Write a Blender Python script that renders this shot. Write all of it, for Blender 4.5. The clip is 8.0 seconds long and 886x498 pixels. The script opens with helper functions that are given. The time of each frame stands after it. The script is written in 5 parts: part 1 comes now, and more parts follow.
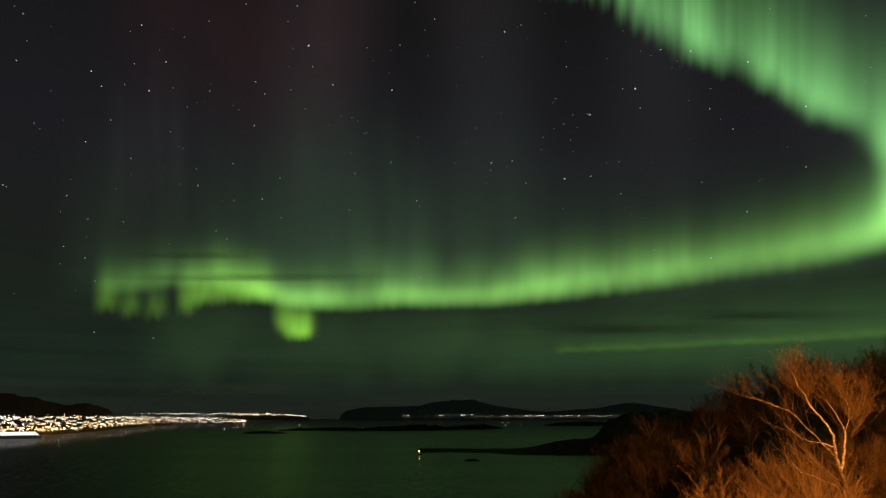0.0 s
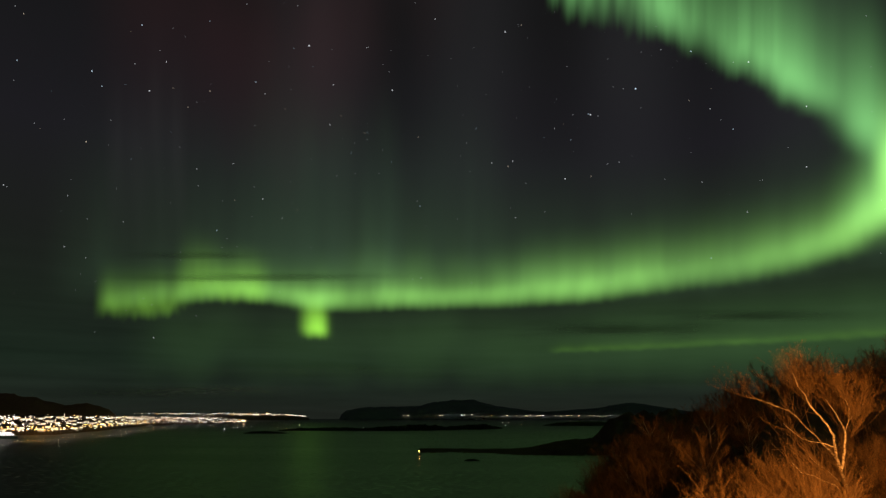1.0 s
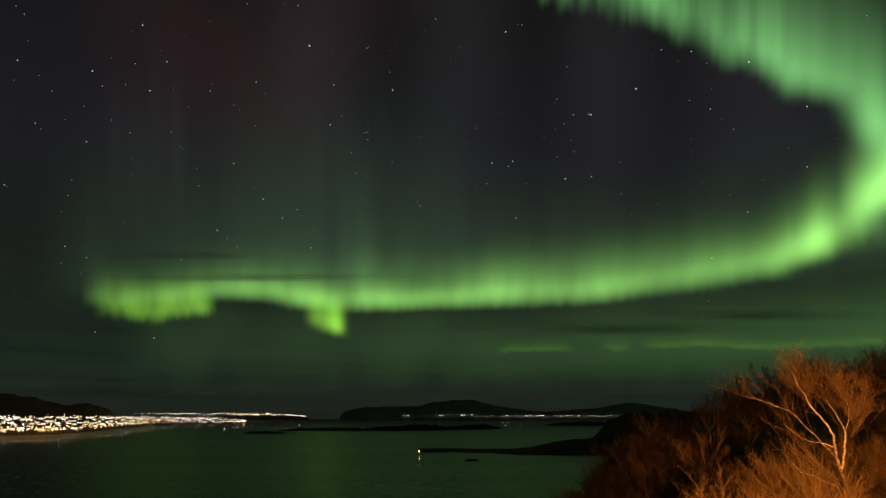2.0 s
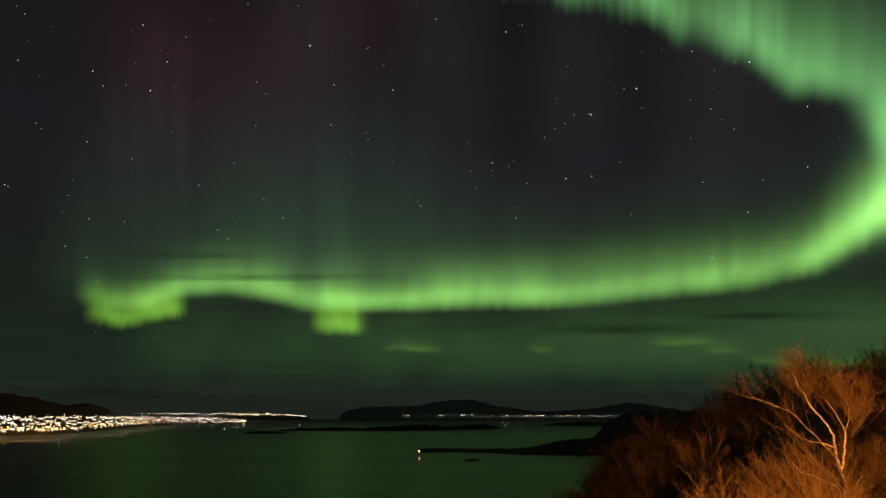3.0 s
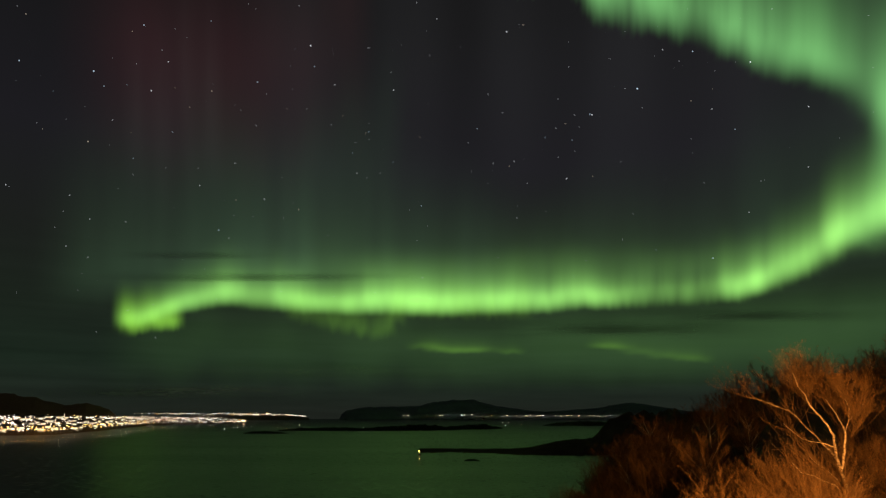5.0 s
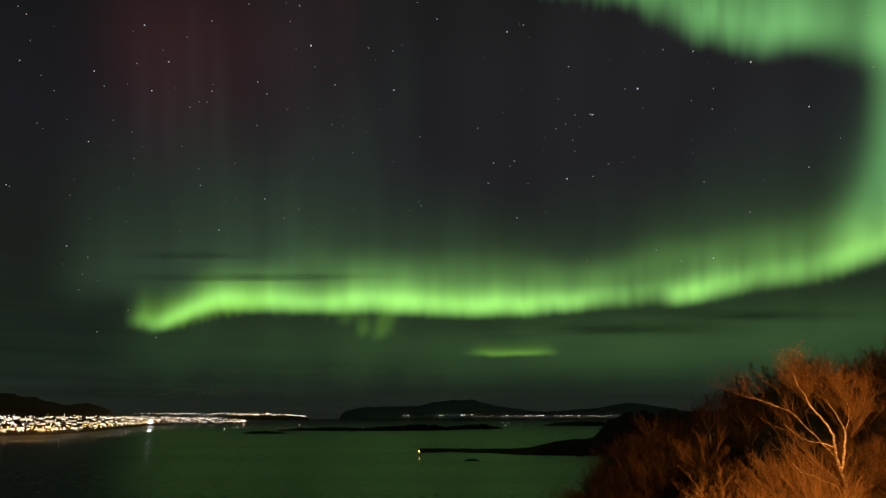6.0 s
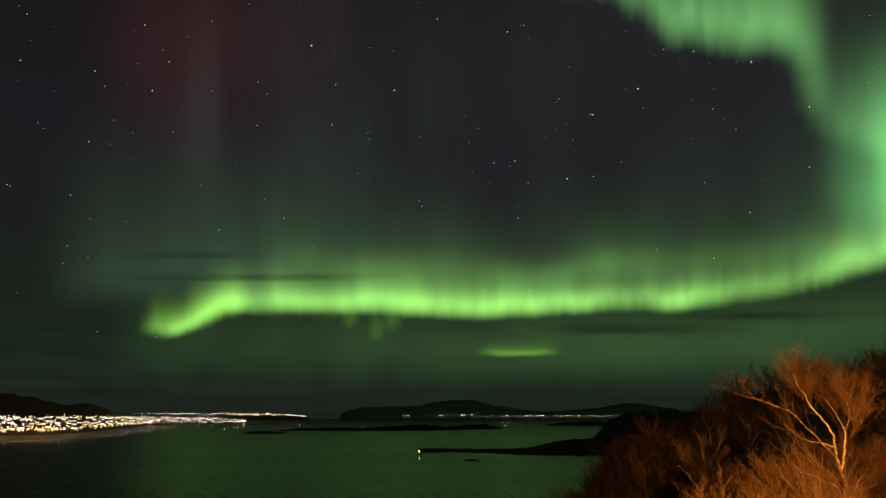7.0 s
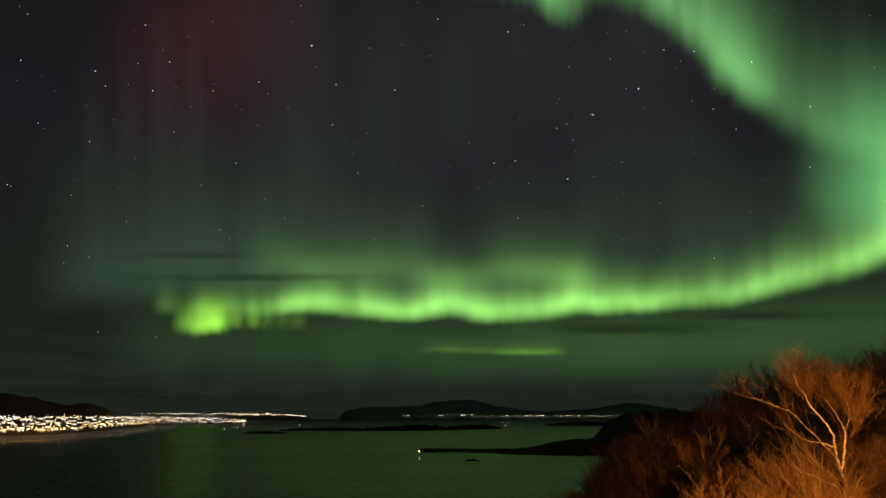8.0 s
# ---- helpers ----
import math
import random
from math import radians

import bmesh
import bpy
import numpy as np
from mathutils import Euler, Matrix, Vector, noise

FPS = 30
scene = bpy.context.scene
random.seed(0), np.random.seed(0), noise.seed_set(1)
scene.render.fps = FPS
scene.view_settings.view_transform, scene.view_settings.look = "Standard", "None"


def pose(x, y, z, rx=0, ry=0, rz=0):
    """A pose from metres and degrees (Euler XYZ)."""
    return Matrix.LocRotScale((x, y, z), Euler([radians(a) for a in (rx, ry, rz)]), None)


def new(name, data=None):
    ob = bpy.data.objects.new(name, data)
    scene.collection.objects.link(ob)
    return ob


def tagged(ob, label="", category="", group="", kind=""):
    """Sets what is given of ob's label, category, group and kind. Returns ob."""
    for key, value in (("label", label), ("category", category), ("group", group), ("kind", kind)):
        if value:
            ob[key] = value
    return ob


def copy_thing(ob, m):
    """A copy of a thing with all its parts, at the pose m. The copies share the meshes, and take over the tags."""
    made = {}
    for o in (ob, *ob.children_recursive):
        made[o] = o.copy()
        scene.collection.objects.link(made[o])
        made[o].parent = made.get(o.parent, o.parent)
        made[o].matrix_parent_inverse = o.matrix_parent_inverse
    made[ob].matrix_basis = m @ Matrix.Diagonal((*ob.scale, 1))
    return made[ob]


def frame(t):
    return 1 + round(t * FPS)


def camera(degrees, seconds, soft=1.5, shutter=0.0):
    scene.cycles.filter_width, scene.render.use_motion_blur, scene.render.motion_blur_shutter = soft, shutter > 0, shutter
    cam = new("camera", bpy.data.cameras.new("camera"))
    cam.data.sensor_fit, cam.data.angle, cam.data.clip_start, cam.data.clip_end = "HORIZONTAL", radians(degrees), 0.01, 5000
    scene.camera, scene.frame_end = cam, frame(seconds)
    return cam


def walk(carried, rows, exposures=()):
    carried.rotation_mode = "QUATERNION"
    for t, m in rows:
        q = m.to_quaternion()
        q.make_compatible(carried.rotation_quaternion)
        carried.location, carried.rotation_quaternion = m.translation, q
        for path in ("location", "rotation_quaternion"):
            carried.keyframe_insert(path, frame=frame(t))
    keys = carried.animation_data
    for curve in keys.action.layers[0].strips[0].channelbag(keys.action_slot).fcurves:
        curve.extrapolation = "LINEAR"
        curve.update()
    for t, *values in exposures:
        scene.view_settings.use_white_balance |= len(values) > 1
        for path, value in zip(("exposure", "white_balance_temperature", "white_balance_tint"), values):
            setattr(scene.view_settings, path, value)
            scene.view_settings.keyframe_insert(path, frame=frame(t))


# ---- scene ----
# The camera stands still on a hillside 40 m above a fjord at night.
LOOKOUT = Vector((0, 0, 40.0))
cam = camera(75, 8.0, soft=1.45)
walk(cam, [(0.0, pose(0, 0, 40, 90 + 15.95, 0, 0)), (8.0, pose(0, 0, 40, 90 + 15.95, 0, 0))])
scene.cycles.transparent_max_bounces = 160


def bearing(az, el, dist):
    """The place seen from the lookout at a bearing and a height in degrees, at a level distance in metres."""
    a = radians(az)
    return Vector((dist * math.sin(a), dist * math.cos(a), 40 + dist * math.tan(radians(el))))


# ---- night sky ----
world = bpy.data.worlds.new("night_sky")
scene.world = world
world.use_nodes = True
wn, wl = world.node_tree.nodes, world.node_tree.links
wn.clear()
w_out, w_bg, w_co = wn.new("ShaderNodeOutputWorld"), wn.new("ShaderNodeBackground"), wn.new("ShaderNodeTexCoord")
w_sep, w_ramp = wn.new("ShaderNodeSeparateXYZ"), wn.new("ShaderNodeValToRGB")
wl.new(w_co.outputs["Generated"], w_sep.inputs[0])
wl.new(w_sep.outputs["Z"], w_ramp.inputs[0])
w_map, w_tex, w_mul = wn.new("ShaderNodeMapping"), wn.new("ShaderNodeTexNoise"), wn.new("ShaderNodeMix")
w_map.inputs["Scale"].default_value = (2.2, 2.2, 34.0)
w_tex.inputs["Scale"].default_value, w_tex.inputs["Detail"].default_value, w_tex.inputs["Roughness"].default_value = 1.6, 6, 0.6
wl.new(w_co.outputs["Generated"], w_map.inputs[0])
wl.new(w_map.outputs[0], w_tex.inputs["Vector"])
w_low = wn.new("ShaderNodeMapRange")  # thin streaks of cloud low over the horizon
w_low.inputs["From Min"].default_value, w_low.inputs["From Max"].default_value = 0.30, 0.06
wl.new(w_sep.outputs["Z"], w_low.inputs["Value"])
w_amp = wn.new("ShaderNodeMath")
w_amp.operation = "MULTIPLY_ADD"
w_dev = wn.new("ShaderNodeMath")
w_dev.operation = "MULTIPLY_ADD"
w_dev.inputs[1].default_value, w_dev.inputs[2].default_value = 1.0, -0.5
wl.new(w_tex.outputs[0], w_dev.inputs[0])
wl.new(w_dev.outputs[0], w_amp.inputs[0])
wl.new(w_low.outputs[0], w_amp.inputs[1])
w_amp.inputs[2].default_value = 1.0
w_mul.data_type, w_mul.blend_type = "RGBA", "MULTIPLY"
w_mul.inputs["Factor"].default_value = 1.0
wl.new(w_ramp.outputs[0], w_mul.inputs["A"])
wl.new(w_amp.outputs[0], w_mul.inputs["B"])
wl.new(w_mul.outputs["Result"], w_bg.inputs[0])
wl.new(w_bg.outputs[0], w_out.inputs[0])
w_bg.inputs["Strength"].default_value = 1.0
SKY = ((0.0, (0.0122, 0.0150, 0.0115)), (0.035, (0.0120, 0.0180, 0.0126)), (0.08, (0.0110, 0.0195, 0.0124)),
       (0.16, (0.0112, 0.0165, 0.0114)), (0.26, (0.0115, 0.0132, 0.0116)), (0.40, (0.0118, 0.0113, 0.0140)),
       (0.60, (0.0082, 0.0080, 0.0085)), (1.0, (0.0075, 0.0078, 0.0080)))
while len(w_ramp.color_ramp.elements) < len(SKY):
    w_ramp.color_ramp.elements.new(0.5)
for stop, (at, rgb) in zip(w_ramp.color_ramp.elements, SKY):
    stop.position, stop.color = at, (*rgb, 1)

# Two sodium lamps of the road beside the lookout light the slope.
lamp_data = bpy.data.lights.new("sodium_lamp", "POINT")
lamp_data.energy, lamp_data.color, lamp_data.shadow_soft_size = 19500, (1.0, 0.355, 0.058), 0.15
new("sodium_lamp", lamp_data).matrix_world = pose(2.5, -5.0, 39.4)
new("sodium_lamp", lamp_data).matrix_world = pose(13.0, 5.0, 39.3)


# ---- materials ----
def material(name):
    m = bpy.data.materials.new(name)
    m.use_nodes = True
    m.node_tree.nodes.clear()
    return m, m.node_tree.nodes, m.node_tree.links


def math_node(nodes, links, op, a, b=None, c=None):
    n = nodes.new("ShaderNodeMath")
    n.operation = op
    for socket, value in zip(n.inputs, (a, b, c)):
        if value is None:
            continue
        if isinstance(value, (int, float)):
            socket.default_value = value
        else:
            links.new(value, socket)
    return n.outputs[0]


def surface(name, low, high, scale=4.0, rough=0.85, bump=0.4, detail=6, spec=0.3, fine=30.0, stretch=(1, 1, 1), contrast=1.0):
    """A rough surface in two colours, varied at two scales, with a fine relief."""
    m, n, l = material(name)
    out, bsdf, co, mp = n.new("ShaderNodeOutputMaterial"), n.new("ShaderNodeBsdfPrincipled"), n.new("ShaderNodeTexCoord"), n.new("ShaderNodeMapping")
    big, small, mix = n.new("ShaderNodeTexNoise"), n.new("ShaderNodeTexNoise"), n.new("ShaderNodeMix")
    mix.data_type = "RGBA"
    mp.inputs["Scale"].default_value = stretch
    l.new(co.outputs["Object"], mp.inputs[0])
    for tex, s in ((big, scale), (small, fine)):
        tex.inputs["Scale"].default_value, tex.inputs["Detail"].default_value = s, detail
        l.new(mp.outputs[0], tex.inputs["Vector"])
    info = n.new("ShaderNodeObjectInfo")
    f = math_node(n, l, "MULTIPLY_ADD", small.outputs[0], 0.5, math_node(n, l, "MULTIPLY", big.outputs[0], 0.6))
    f = math_node(n, l, "ADD", f, math_node(n, l, "MULTIPLY_ADD", info.outputs["Random"], 0.3, -0.2))
    f = math_node(n, l, "MULTIPLY_ADD", f, contrast, 0.5 - 0.5 * contrast)
    mix.inputs["A"].default_value, mix.inputs["B"].default_value = (*low, 1), (*high, 1)
    l.new(f, mix.inputs["Factor"])
    l.new(mix.outputs["Result"], bsdf.inputs["Base Color"])
    bsdf.inputs["Roughness"].default_value, bsdf.inputs["Specular IOR Level"].default_value = rough, spec
    bp = n.new("ShaderNodeBump")
    bp.inputs["Strength"].default_value = bump
    l.new(small.outputs[0], bp.inputs["Height"])
    l.new(bp.outputs[0], bsdf.inputs["Normal"])
    l.new(bsdf.outputs[0], out.inputs[0])
    return m


def glow(name, rgb, strength):
    m, n, l = material(name)
    out, em = n.new("ShaderNodeOutputMaterial"), n.new("ShaderNodeEmission")
    em.inputs[0].default_value, em.inputs[1].default_value = (*rgb, 1), strength
    l.new(em.outputs[0], out.inputs[0])
    return m


def water_material():
    m, n, l = material("fjord_water")
    out, bsdf, co = n.new("ShaderNodeOutputMaterial"), n.new("ShaderNodeBsdfPrincipled"), n.new("ShaderNodeTexCoord")
    bsdf.inputs["Base Color"].default_value = (0.004, 0.010, 0.009, 1)
    bsdf.inputs["IOR"].default_value = 1.34
    mp = n.new("ShaderNodeMapping")
    mp.inputs["Scale"].default_value = (0.0022, 0.012, 1)
    calm, wave, bp = n.new("ShaderNodeTexNoise"), n.new("ShaderNodeTexNoise"), n.new("ShaderNodeBump")
    l.new(co.outputs["Object"], mp.inputs[0])
    l.new(mp.outputs[0], calm.inputs["Vector"])
    calm.inputs["Scale"].default_value, calm.inputs["Detail"].default_value = 1.0, 4
    patch, slick, still = n.new("ShaderNodeMapping"), n.new("ShaderNodeTexNoise"), n.new("ShaderNodeMapRange")
    patch.inputs["Scale"].default_value = (0.15, 0.6, 1)  # small calm slicks among the ripples
    l.new(co.outputs["Object"], patch.inputs[0])
    l.new(patch.outputs[0], slick.inputs["Vector"])
    slick.inputs["Scale"].default_value, slick.inputs["Detail"].default_value = 1.0, 2
    still.inputs["From Min"].default_value, still.inputs["From Max"].default_value = 0.365, 0.40
    still.inputs["To Min"].default_value, still.inputs["To Max"].default_value = 0.07, 1.0
    l.new(slick.outputs[0], still.inputs["Value"])
    ripple = math_node(n, l, "MULTIPLY_ADD", calm.outputs[0], 0.14, 0.30)
    l.new(math_node(n, l, "MULTIPLY", ripple, still.outputs[0]), bsdf.inputs["Roughness"])
    swell = n.new("ShaderNodeMapping")
    swell.inputs["Scale"].default_value = (0.05, 0.30, 1)
    l.new(co.outputs["Object"], swell.inputs[0])
    l.new(swell.outputs[0], wave.inputs["Vector"])
    wave.inputs["Scale"].default_value, wave.inputs["Detail"].default_value = 1.0, 3
    bp.inputs["Strength"].default_value, bp.inputs["Distance"].default_value = 0.012, 1.0
    l.new(wave.outputs[0], bp.inputs["Height"])
    l.new(bp.outputs[0], bsdf.inputs["Normal"])
    l.new(bsdf.outputs[0], out.inputs[0])
    return m


def aurora_material(name, edge, trail, fringe, comb):
    """Thin glowing air: a soft-sided ray, sharp at its foot and fading upwards. The object's colour sets its tint, its alpha how slowly it fades."""
    m, n, l = material(name)
    out, add, tr, em = n.new("ShaderNodeOutputMaterial"), n.new("ShaderNodeAddShader"), n.new("ShaderNodeBsdfTransparent"), n.new("ShaderNodeEmission")
    co, sep, info = n.new("ShaderNodeTexCoord"), n.new("ShaderNodeSeparateXYZ"), n.new("ShaderNodeObjectInfo")
    l.new(co.outputs["Generated"], sep.inputs[0])
    x, z = sep.outputs["X"], sep.outputs["Z"]
    side = math_node(n, l, "SINE", math_node(n, l, "MULTIPLY", x, math.pi))
    side = math_node(n, l, "MULTIPLY", side, side)
    grain = n.new("ShaderNodeTexNoise")
    grain.noise_dimensions = "1D"
    grain.inputs["Scale"].default_value, grain.inputs["Detail"].default_value = 3.0, 1
    l.new(math_node(n, l, "MULTIPLY_ADD", info.outputs["Random"], 60.0, x), grain.inputs["W"])
    streak = math_node(n, l, "MULTIPLY_ADD", grain.outputs[0], comb, 1.0 - comb * 0.5)
    foot = math_node(n, l, "MULTIPLY_ADD", grain.outputs[0], -fringe, z)
    foot = math_node(n, l, "ADD", foot, fringe * 0.4)
    soft = n.new("ShaderNodeMapRange")
    soft.interpolation_type = "SMOOTHSTEP"
    soft.inputs["From Min"].default_value, soft.inputs["From Max"].default_value = 0.0, edge * 1.6
    l.new(foot, soft.inputs["Value"])
    q = math_node(n, l, "DIVIDE", z, info.outputs["Alpha"])
    core = math_node(n, l, "EXPONENT", math_node(n, l, "MULTIPLY", math_node(n, l, "MULTIPLY", q, q), -1.0))
    tail = math_node(n, l, "EXPONENT", math_node(n, l, "MULTIPLY", q, -0.75))
    fall = math_node(n, l, "MULTIPLY_ADD", core, 1.0 - trail, math_node(n, l, "MULTIPLY", tail, trail))
    top = n.new("ShaderNodeMapRange")
    top.interpolation_type = "SMOOTHSTEP"
    top.inputs["From Min"].default_value, top.inputs["From Max"].default_value = 1.0, 0.45
    l.new(z, top.inputs["Value"])
    power = side
    for factor in (streak, soft.outputs[0], fall, top.outputs[0]):
        power = math_node(n, l, "MULTIPLY", power, factor)
    l.new(info.outputs["Color"], em.inputs[0])
    l.new(power, em.inputs[1])
    l.new(tr.outputs[0], add.inputs[0])
    l.new(em.outputs[0], add.inputs[1])
    l.new(add.outputs[0], out.inputs[0])
    m.cycles.emission_sampling = "NONE"
    return m


def cloud_material():
    m, n, l = material("thin_cloud")
    out, mix, tr, df = n.new("ShaderNodeOutputMaterial"), n.new("ShaderNodeMixShader"), n.new("ShaderNodeBsdfTransparent"), n.new("ShaderNodeBsdfDiffuse")
    df.inputs[0].default_value = (0.75, 0.72, 0.7, 1)
    co, sep, info, mp, tex = n.new("ShaderNodeTexCoord"), n.new("ShaderNodeSeparateXYZ"), n.new("ShaderNodeObjectInfo"), n.new("ShaderNodeMapping"), n.new("ShaderNodeTexNoise")
    l.new(co.outputs["Generated"], sep.inputs[0])
    l.new(co.outputs["Object"], mp.inputs[0])
    mp.inputs["Scale"].default_value = (0.0022, 0.0022, 0.028)
    l.new(mp.outputs[0], tex.inputs["Vector"])
    tex.noise_dimensions = "4D"
    l.new(math_node(n, l, "MULTIPLY", info.outputs["Random"], 20.0), tex.inputs["W"])
    tex.inputs["Scale"].default_value, tex.inputs["Detail"].default_value = 1.0, 5
    power = None
    band = n.new("ShaderNodeAttribute")
    band.attribute_name = "band"
    for across in (sep.outputs["X"], band.outputs["Fac"]):
        s = math_node(n, l, "SINE", math_node(n, l, "MULTIPLY", across, math.pi))
        s = math_node(n, l, "MULTIPLY", s, s)
        power = s if power is None else math_node(n, l, "MULTIPLY", power, s)
    lump = n.new("ShaderNodeMapRange")
    lump.inputs["From Min"].default_value, lump.inputs["From Max"].default_value = 0.36, 0.66
    l.new(tex.outputs[0], lump.inputs["Value"])
    power = math_node(n, l, "MULTIPLY", power, lump.outputs[0])
    l.new(math_node(n, l, "MULTIPLY", power, info.outputs["Alpha"]), mix.inputs[0])
    l.new(tr.outputs[0], mix.inputs[1])
    l.new(df.outputs[0], mix.inputs[2])
    l.new(mix.outputs[0], out.inputs[0])
    return m


WATER = water_material()
ROCK = surface("dark_rock", (0.012, 0.012, 0.011), (0.06, 0.055, 0.045), scale=0.02, fine=0.3, spec=0.0, rough=1.0)
MOOR = surface("moorland", (0.05, 0.04, 0.03), (0.20, 0.15, 0.10), scale=0.01, fine=0.08, spec=0.0, rough=1.0)
SOIL = surface("leaf_litter", (0.02, 0.014, 0.008), (0.09, 0.055, 0.028), scale=0.5, fine=6.0, bump=0.8)
BIRCH = surface("birch_bark", (0.12, 0.09, 0.07), (0.80, 0.74, 0.64), scale=5.0, fine=16.0, stretch=(1, 1, 3.0), bump=0.9, contrast=3.2)
TWIG = surface("twig_bark", (0.02, 0.014, 0.008), (0.26, 0.17, 0.09), scale=3.0, fine=14.0, contrast=2.0)
LEAF = surface("autumn_leaf", (0.16, 0.08, 0.02), (0.46, 0.27, 0.07), scale=8.0, fine=30.0, bump=0.1, spec=0.4)
PLASTER = surface("house_plaster", (0.35, 0.33, 0.30), (0.7, 0.68, 0.63), scale=0.3, fine=2.0)
# Brightened brown: the glow of the town on its hill is painted in.
TOWNLIT_HEATH = surface("heath_with_town_glow", (0.22, 0.115, 0.075), (0.46, 0.27, 0.18), scale=0.01, fine=0.08, spec=0.0, rough=1.0)
# Pale blue-grey: the haze before the far mountain is put into its colour.
FAR_HAZED_ROCK = surface("far_rock_with_haze", (0.13, 0.15, 0.17), (0.24, 0.27, 0.30), scale=0.006, fine=0.05, spec=0.0, rough=1.0)
TILES = surface("roof_tiles", (0.04, 0.035, 0.03), (0.12, 0.08, 0.06), scale=0.5, fine=3.0)
STEEL = surface("galvanised_steel", (0.2, 0.2, 0.2), (0.4, 0.4, 0.4), rough=0.5)
PAINT = surface("white_boat_paint", (0.55, 0.55, 0.55), (0.8, 0.8, 0.8), rough=0.4, bump=0.05)
WARM = glow("warm_white_lamp", (1.0, 0.80, 0.55), 20)
COOL = glow("cool_white_lamp", (0.85, 0.93, 1.0), 30)
SODIUM = glow("sodium_lamp_glass", (1.0, 0.50, 0.11), 16)
HARBOUR = glow("harbour_floodlight_glass", (1.0, 0.55, 0.28), 22)
SALOON = glow("ferry_window_light", (1.0, 0.93, 0.88), 5)
WINDOW = glow("lit_window", (1.0, 0.78, 0.48), 3.5)
RED = glow("red_lamp", (1.0, 0.16, 0.05), 14)
FLOOD = glow("floodlight_glass", (0.9, 0.94, 1.0), 30)
STAR, STAR_WARM, STAR_BLUE = glow("star_light", (0.9, 0.94, 1.0), 0.9), glow("warm_star_light", (1.0, 0.82, 0.62), 0.8), glow("blue_star_light", (0.62, 0.82, 1.0), 1.0)
for m in (STAR, STAR_WARM, STAR_BLUE):
    m.cycles.emission_sampling = "NONE"
RAY = aurora_material("aurora_ray", 0.19, 0.22, 0.05, 0.26)
CRISP = aurora_material("aurora_crisp_ray", 0.11, 0.36, 0.04, 0.36)
SOFT = aurora_material("aurora_soft_ray", 0.17, 0.3, 0.12, 0.5)
VEIL = aurora_material("aurora_veil", 0.35, 0.8, 0.2, 0.8)
GLEAM = aurora_material("aurora_gleam", 0.12, 0.8, 0.08, 0.8)
CLOUD = cloud_material()


# ---- building blocks ----
class Shape:
    """Collects faces for one mesh."""

    def __init__(self):
        self.v, self.f = [], []

    def tube(self, points, r0, r1, sides=5):
        pts = [Vector(p) for p in points]
        base, k = len(self.v), len(pts)
        for i, p in enumerate(pts):
            along = (pts[min(i + 1, k - 1)] - pts[max(i - 1, 0)]).normalized()
            side = along.cross(Vector((0.31, 0.94, 0.13))).normalized()
            up = along.cross(side)
            r = r0 + (r1 - r0) * i / (k - 1)
            for j in range(sides):
                a = 2 * math.pi * j / sides
                self.v.append(p + side * (r * math.cos(a)) + up * (r * math.sin(a)))
        for i in range(k - 1):
            for j in range(sides):
                a, b = base + i * sides + j, base + i * sides + (j + 1) % sides
                self.f.append((a, b, b + sides, a + sides))
        self.f.append(tuple(base + j for j in reversed(range(sides))))
        self.f.append(tuple(base + (k - 1) * sides + j for j in range(sides)))

    def sliver(self, a, b, c, r):
        """A thin twig through three places that ends in a point."""
        way = (c - a).normalized()
        side = way.cross(Vector((0.31, 0.94, 0.13))).normalized()
        up, n = way.cross(side), len(self.v)
        for p, k in ((a, r), (b, r * 0.7)):
            self.v += [p + side * k, p - side * (k * 0.5) + up * (k * 0.87), p - side * (k * 0.5) - up * (k * 0.87)]
        self.v.append(c)
        for j in range(3):
            k = (j + 1) % 3
            self.f += [(n + j, n + k, n + 3 + k, n + 3 + j), (n + 3 + j, n + 3 + k, n + 6)]

    def box(self, x0, y0, z0, x1, y1, z1, taper=1.0):
        cx, cy, b = (x0 + x1) / 2, (y0 + y1) / 2, len(self.v)
        for z, k in ((z0, 1.0), (z1, taper)):
            for x, y in ((x0, y0), (x1, y0), (x1, y1), (x0, y1)):
                self.v.append(Vector((cx + (x - cx) * k, cy + (y - cy) * k, z)))
        for q in ((3, 2, 1, 0), (4, 5, 6, 7), (0, 1, 5, 4), (1, 2, 6, 5), (2, 3, 7, 6), (3, 0, 4, 7)):
            self.f.append(tuple(b + i for i in q))

    def ball(self, centre, r, rings=5, sides=8, flat=1.0):
        b, c = len(self.v), Vector(centre)
        for i in range(1, rings):
            a = math.pi * i / rings
            for j in range(sides):
                t = 2 * math.pi * j / sides
                self.v.append(c + Vector((r * math.sin(a) * math.cos(t), r * math.sin(a) * math.sin(t), r * flat * math.cos(a))))
        top, low = len(self.v), len(self.v) + 1
        self.v += [c + Vector((0, 0, r * flat)), c - Vector((0, 0, r * flat))]
        for j in range(sides):
            k = (j + 1) % sides
            self.f.append((top, b + j, b + k))
            self.f.append((low, b + (rings - 2) * sides + k, b + (rings - 2) * sides + j))
            for i in range(rings - 2):
                self.f.append((b + i * sides + j, b + (i + 1) * sides + j, b + (i + 1) * sides + k, b + i * sides + k))

    def mesh(self, name, mat, smooth=False):
        me = bpy.data.meshes.new(name)
        me.from_pydata([tuple(p) for p in self.v], [], self.f)
        me.materials.append(mat)
        if smooth:
            me.polygons.foreach_set("use_smooth", [True] * len(me.polygons))
        me.update()
        return me


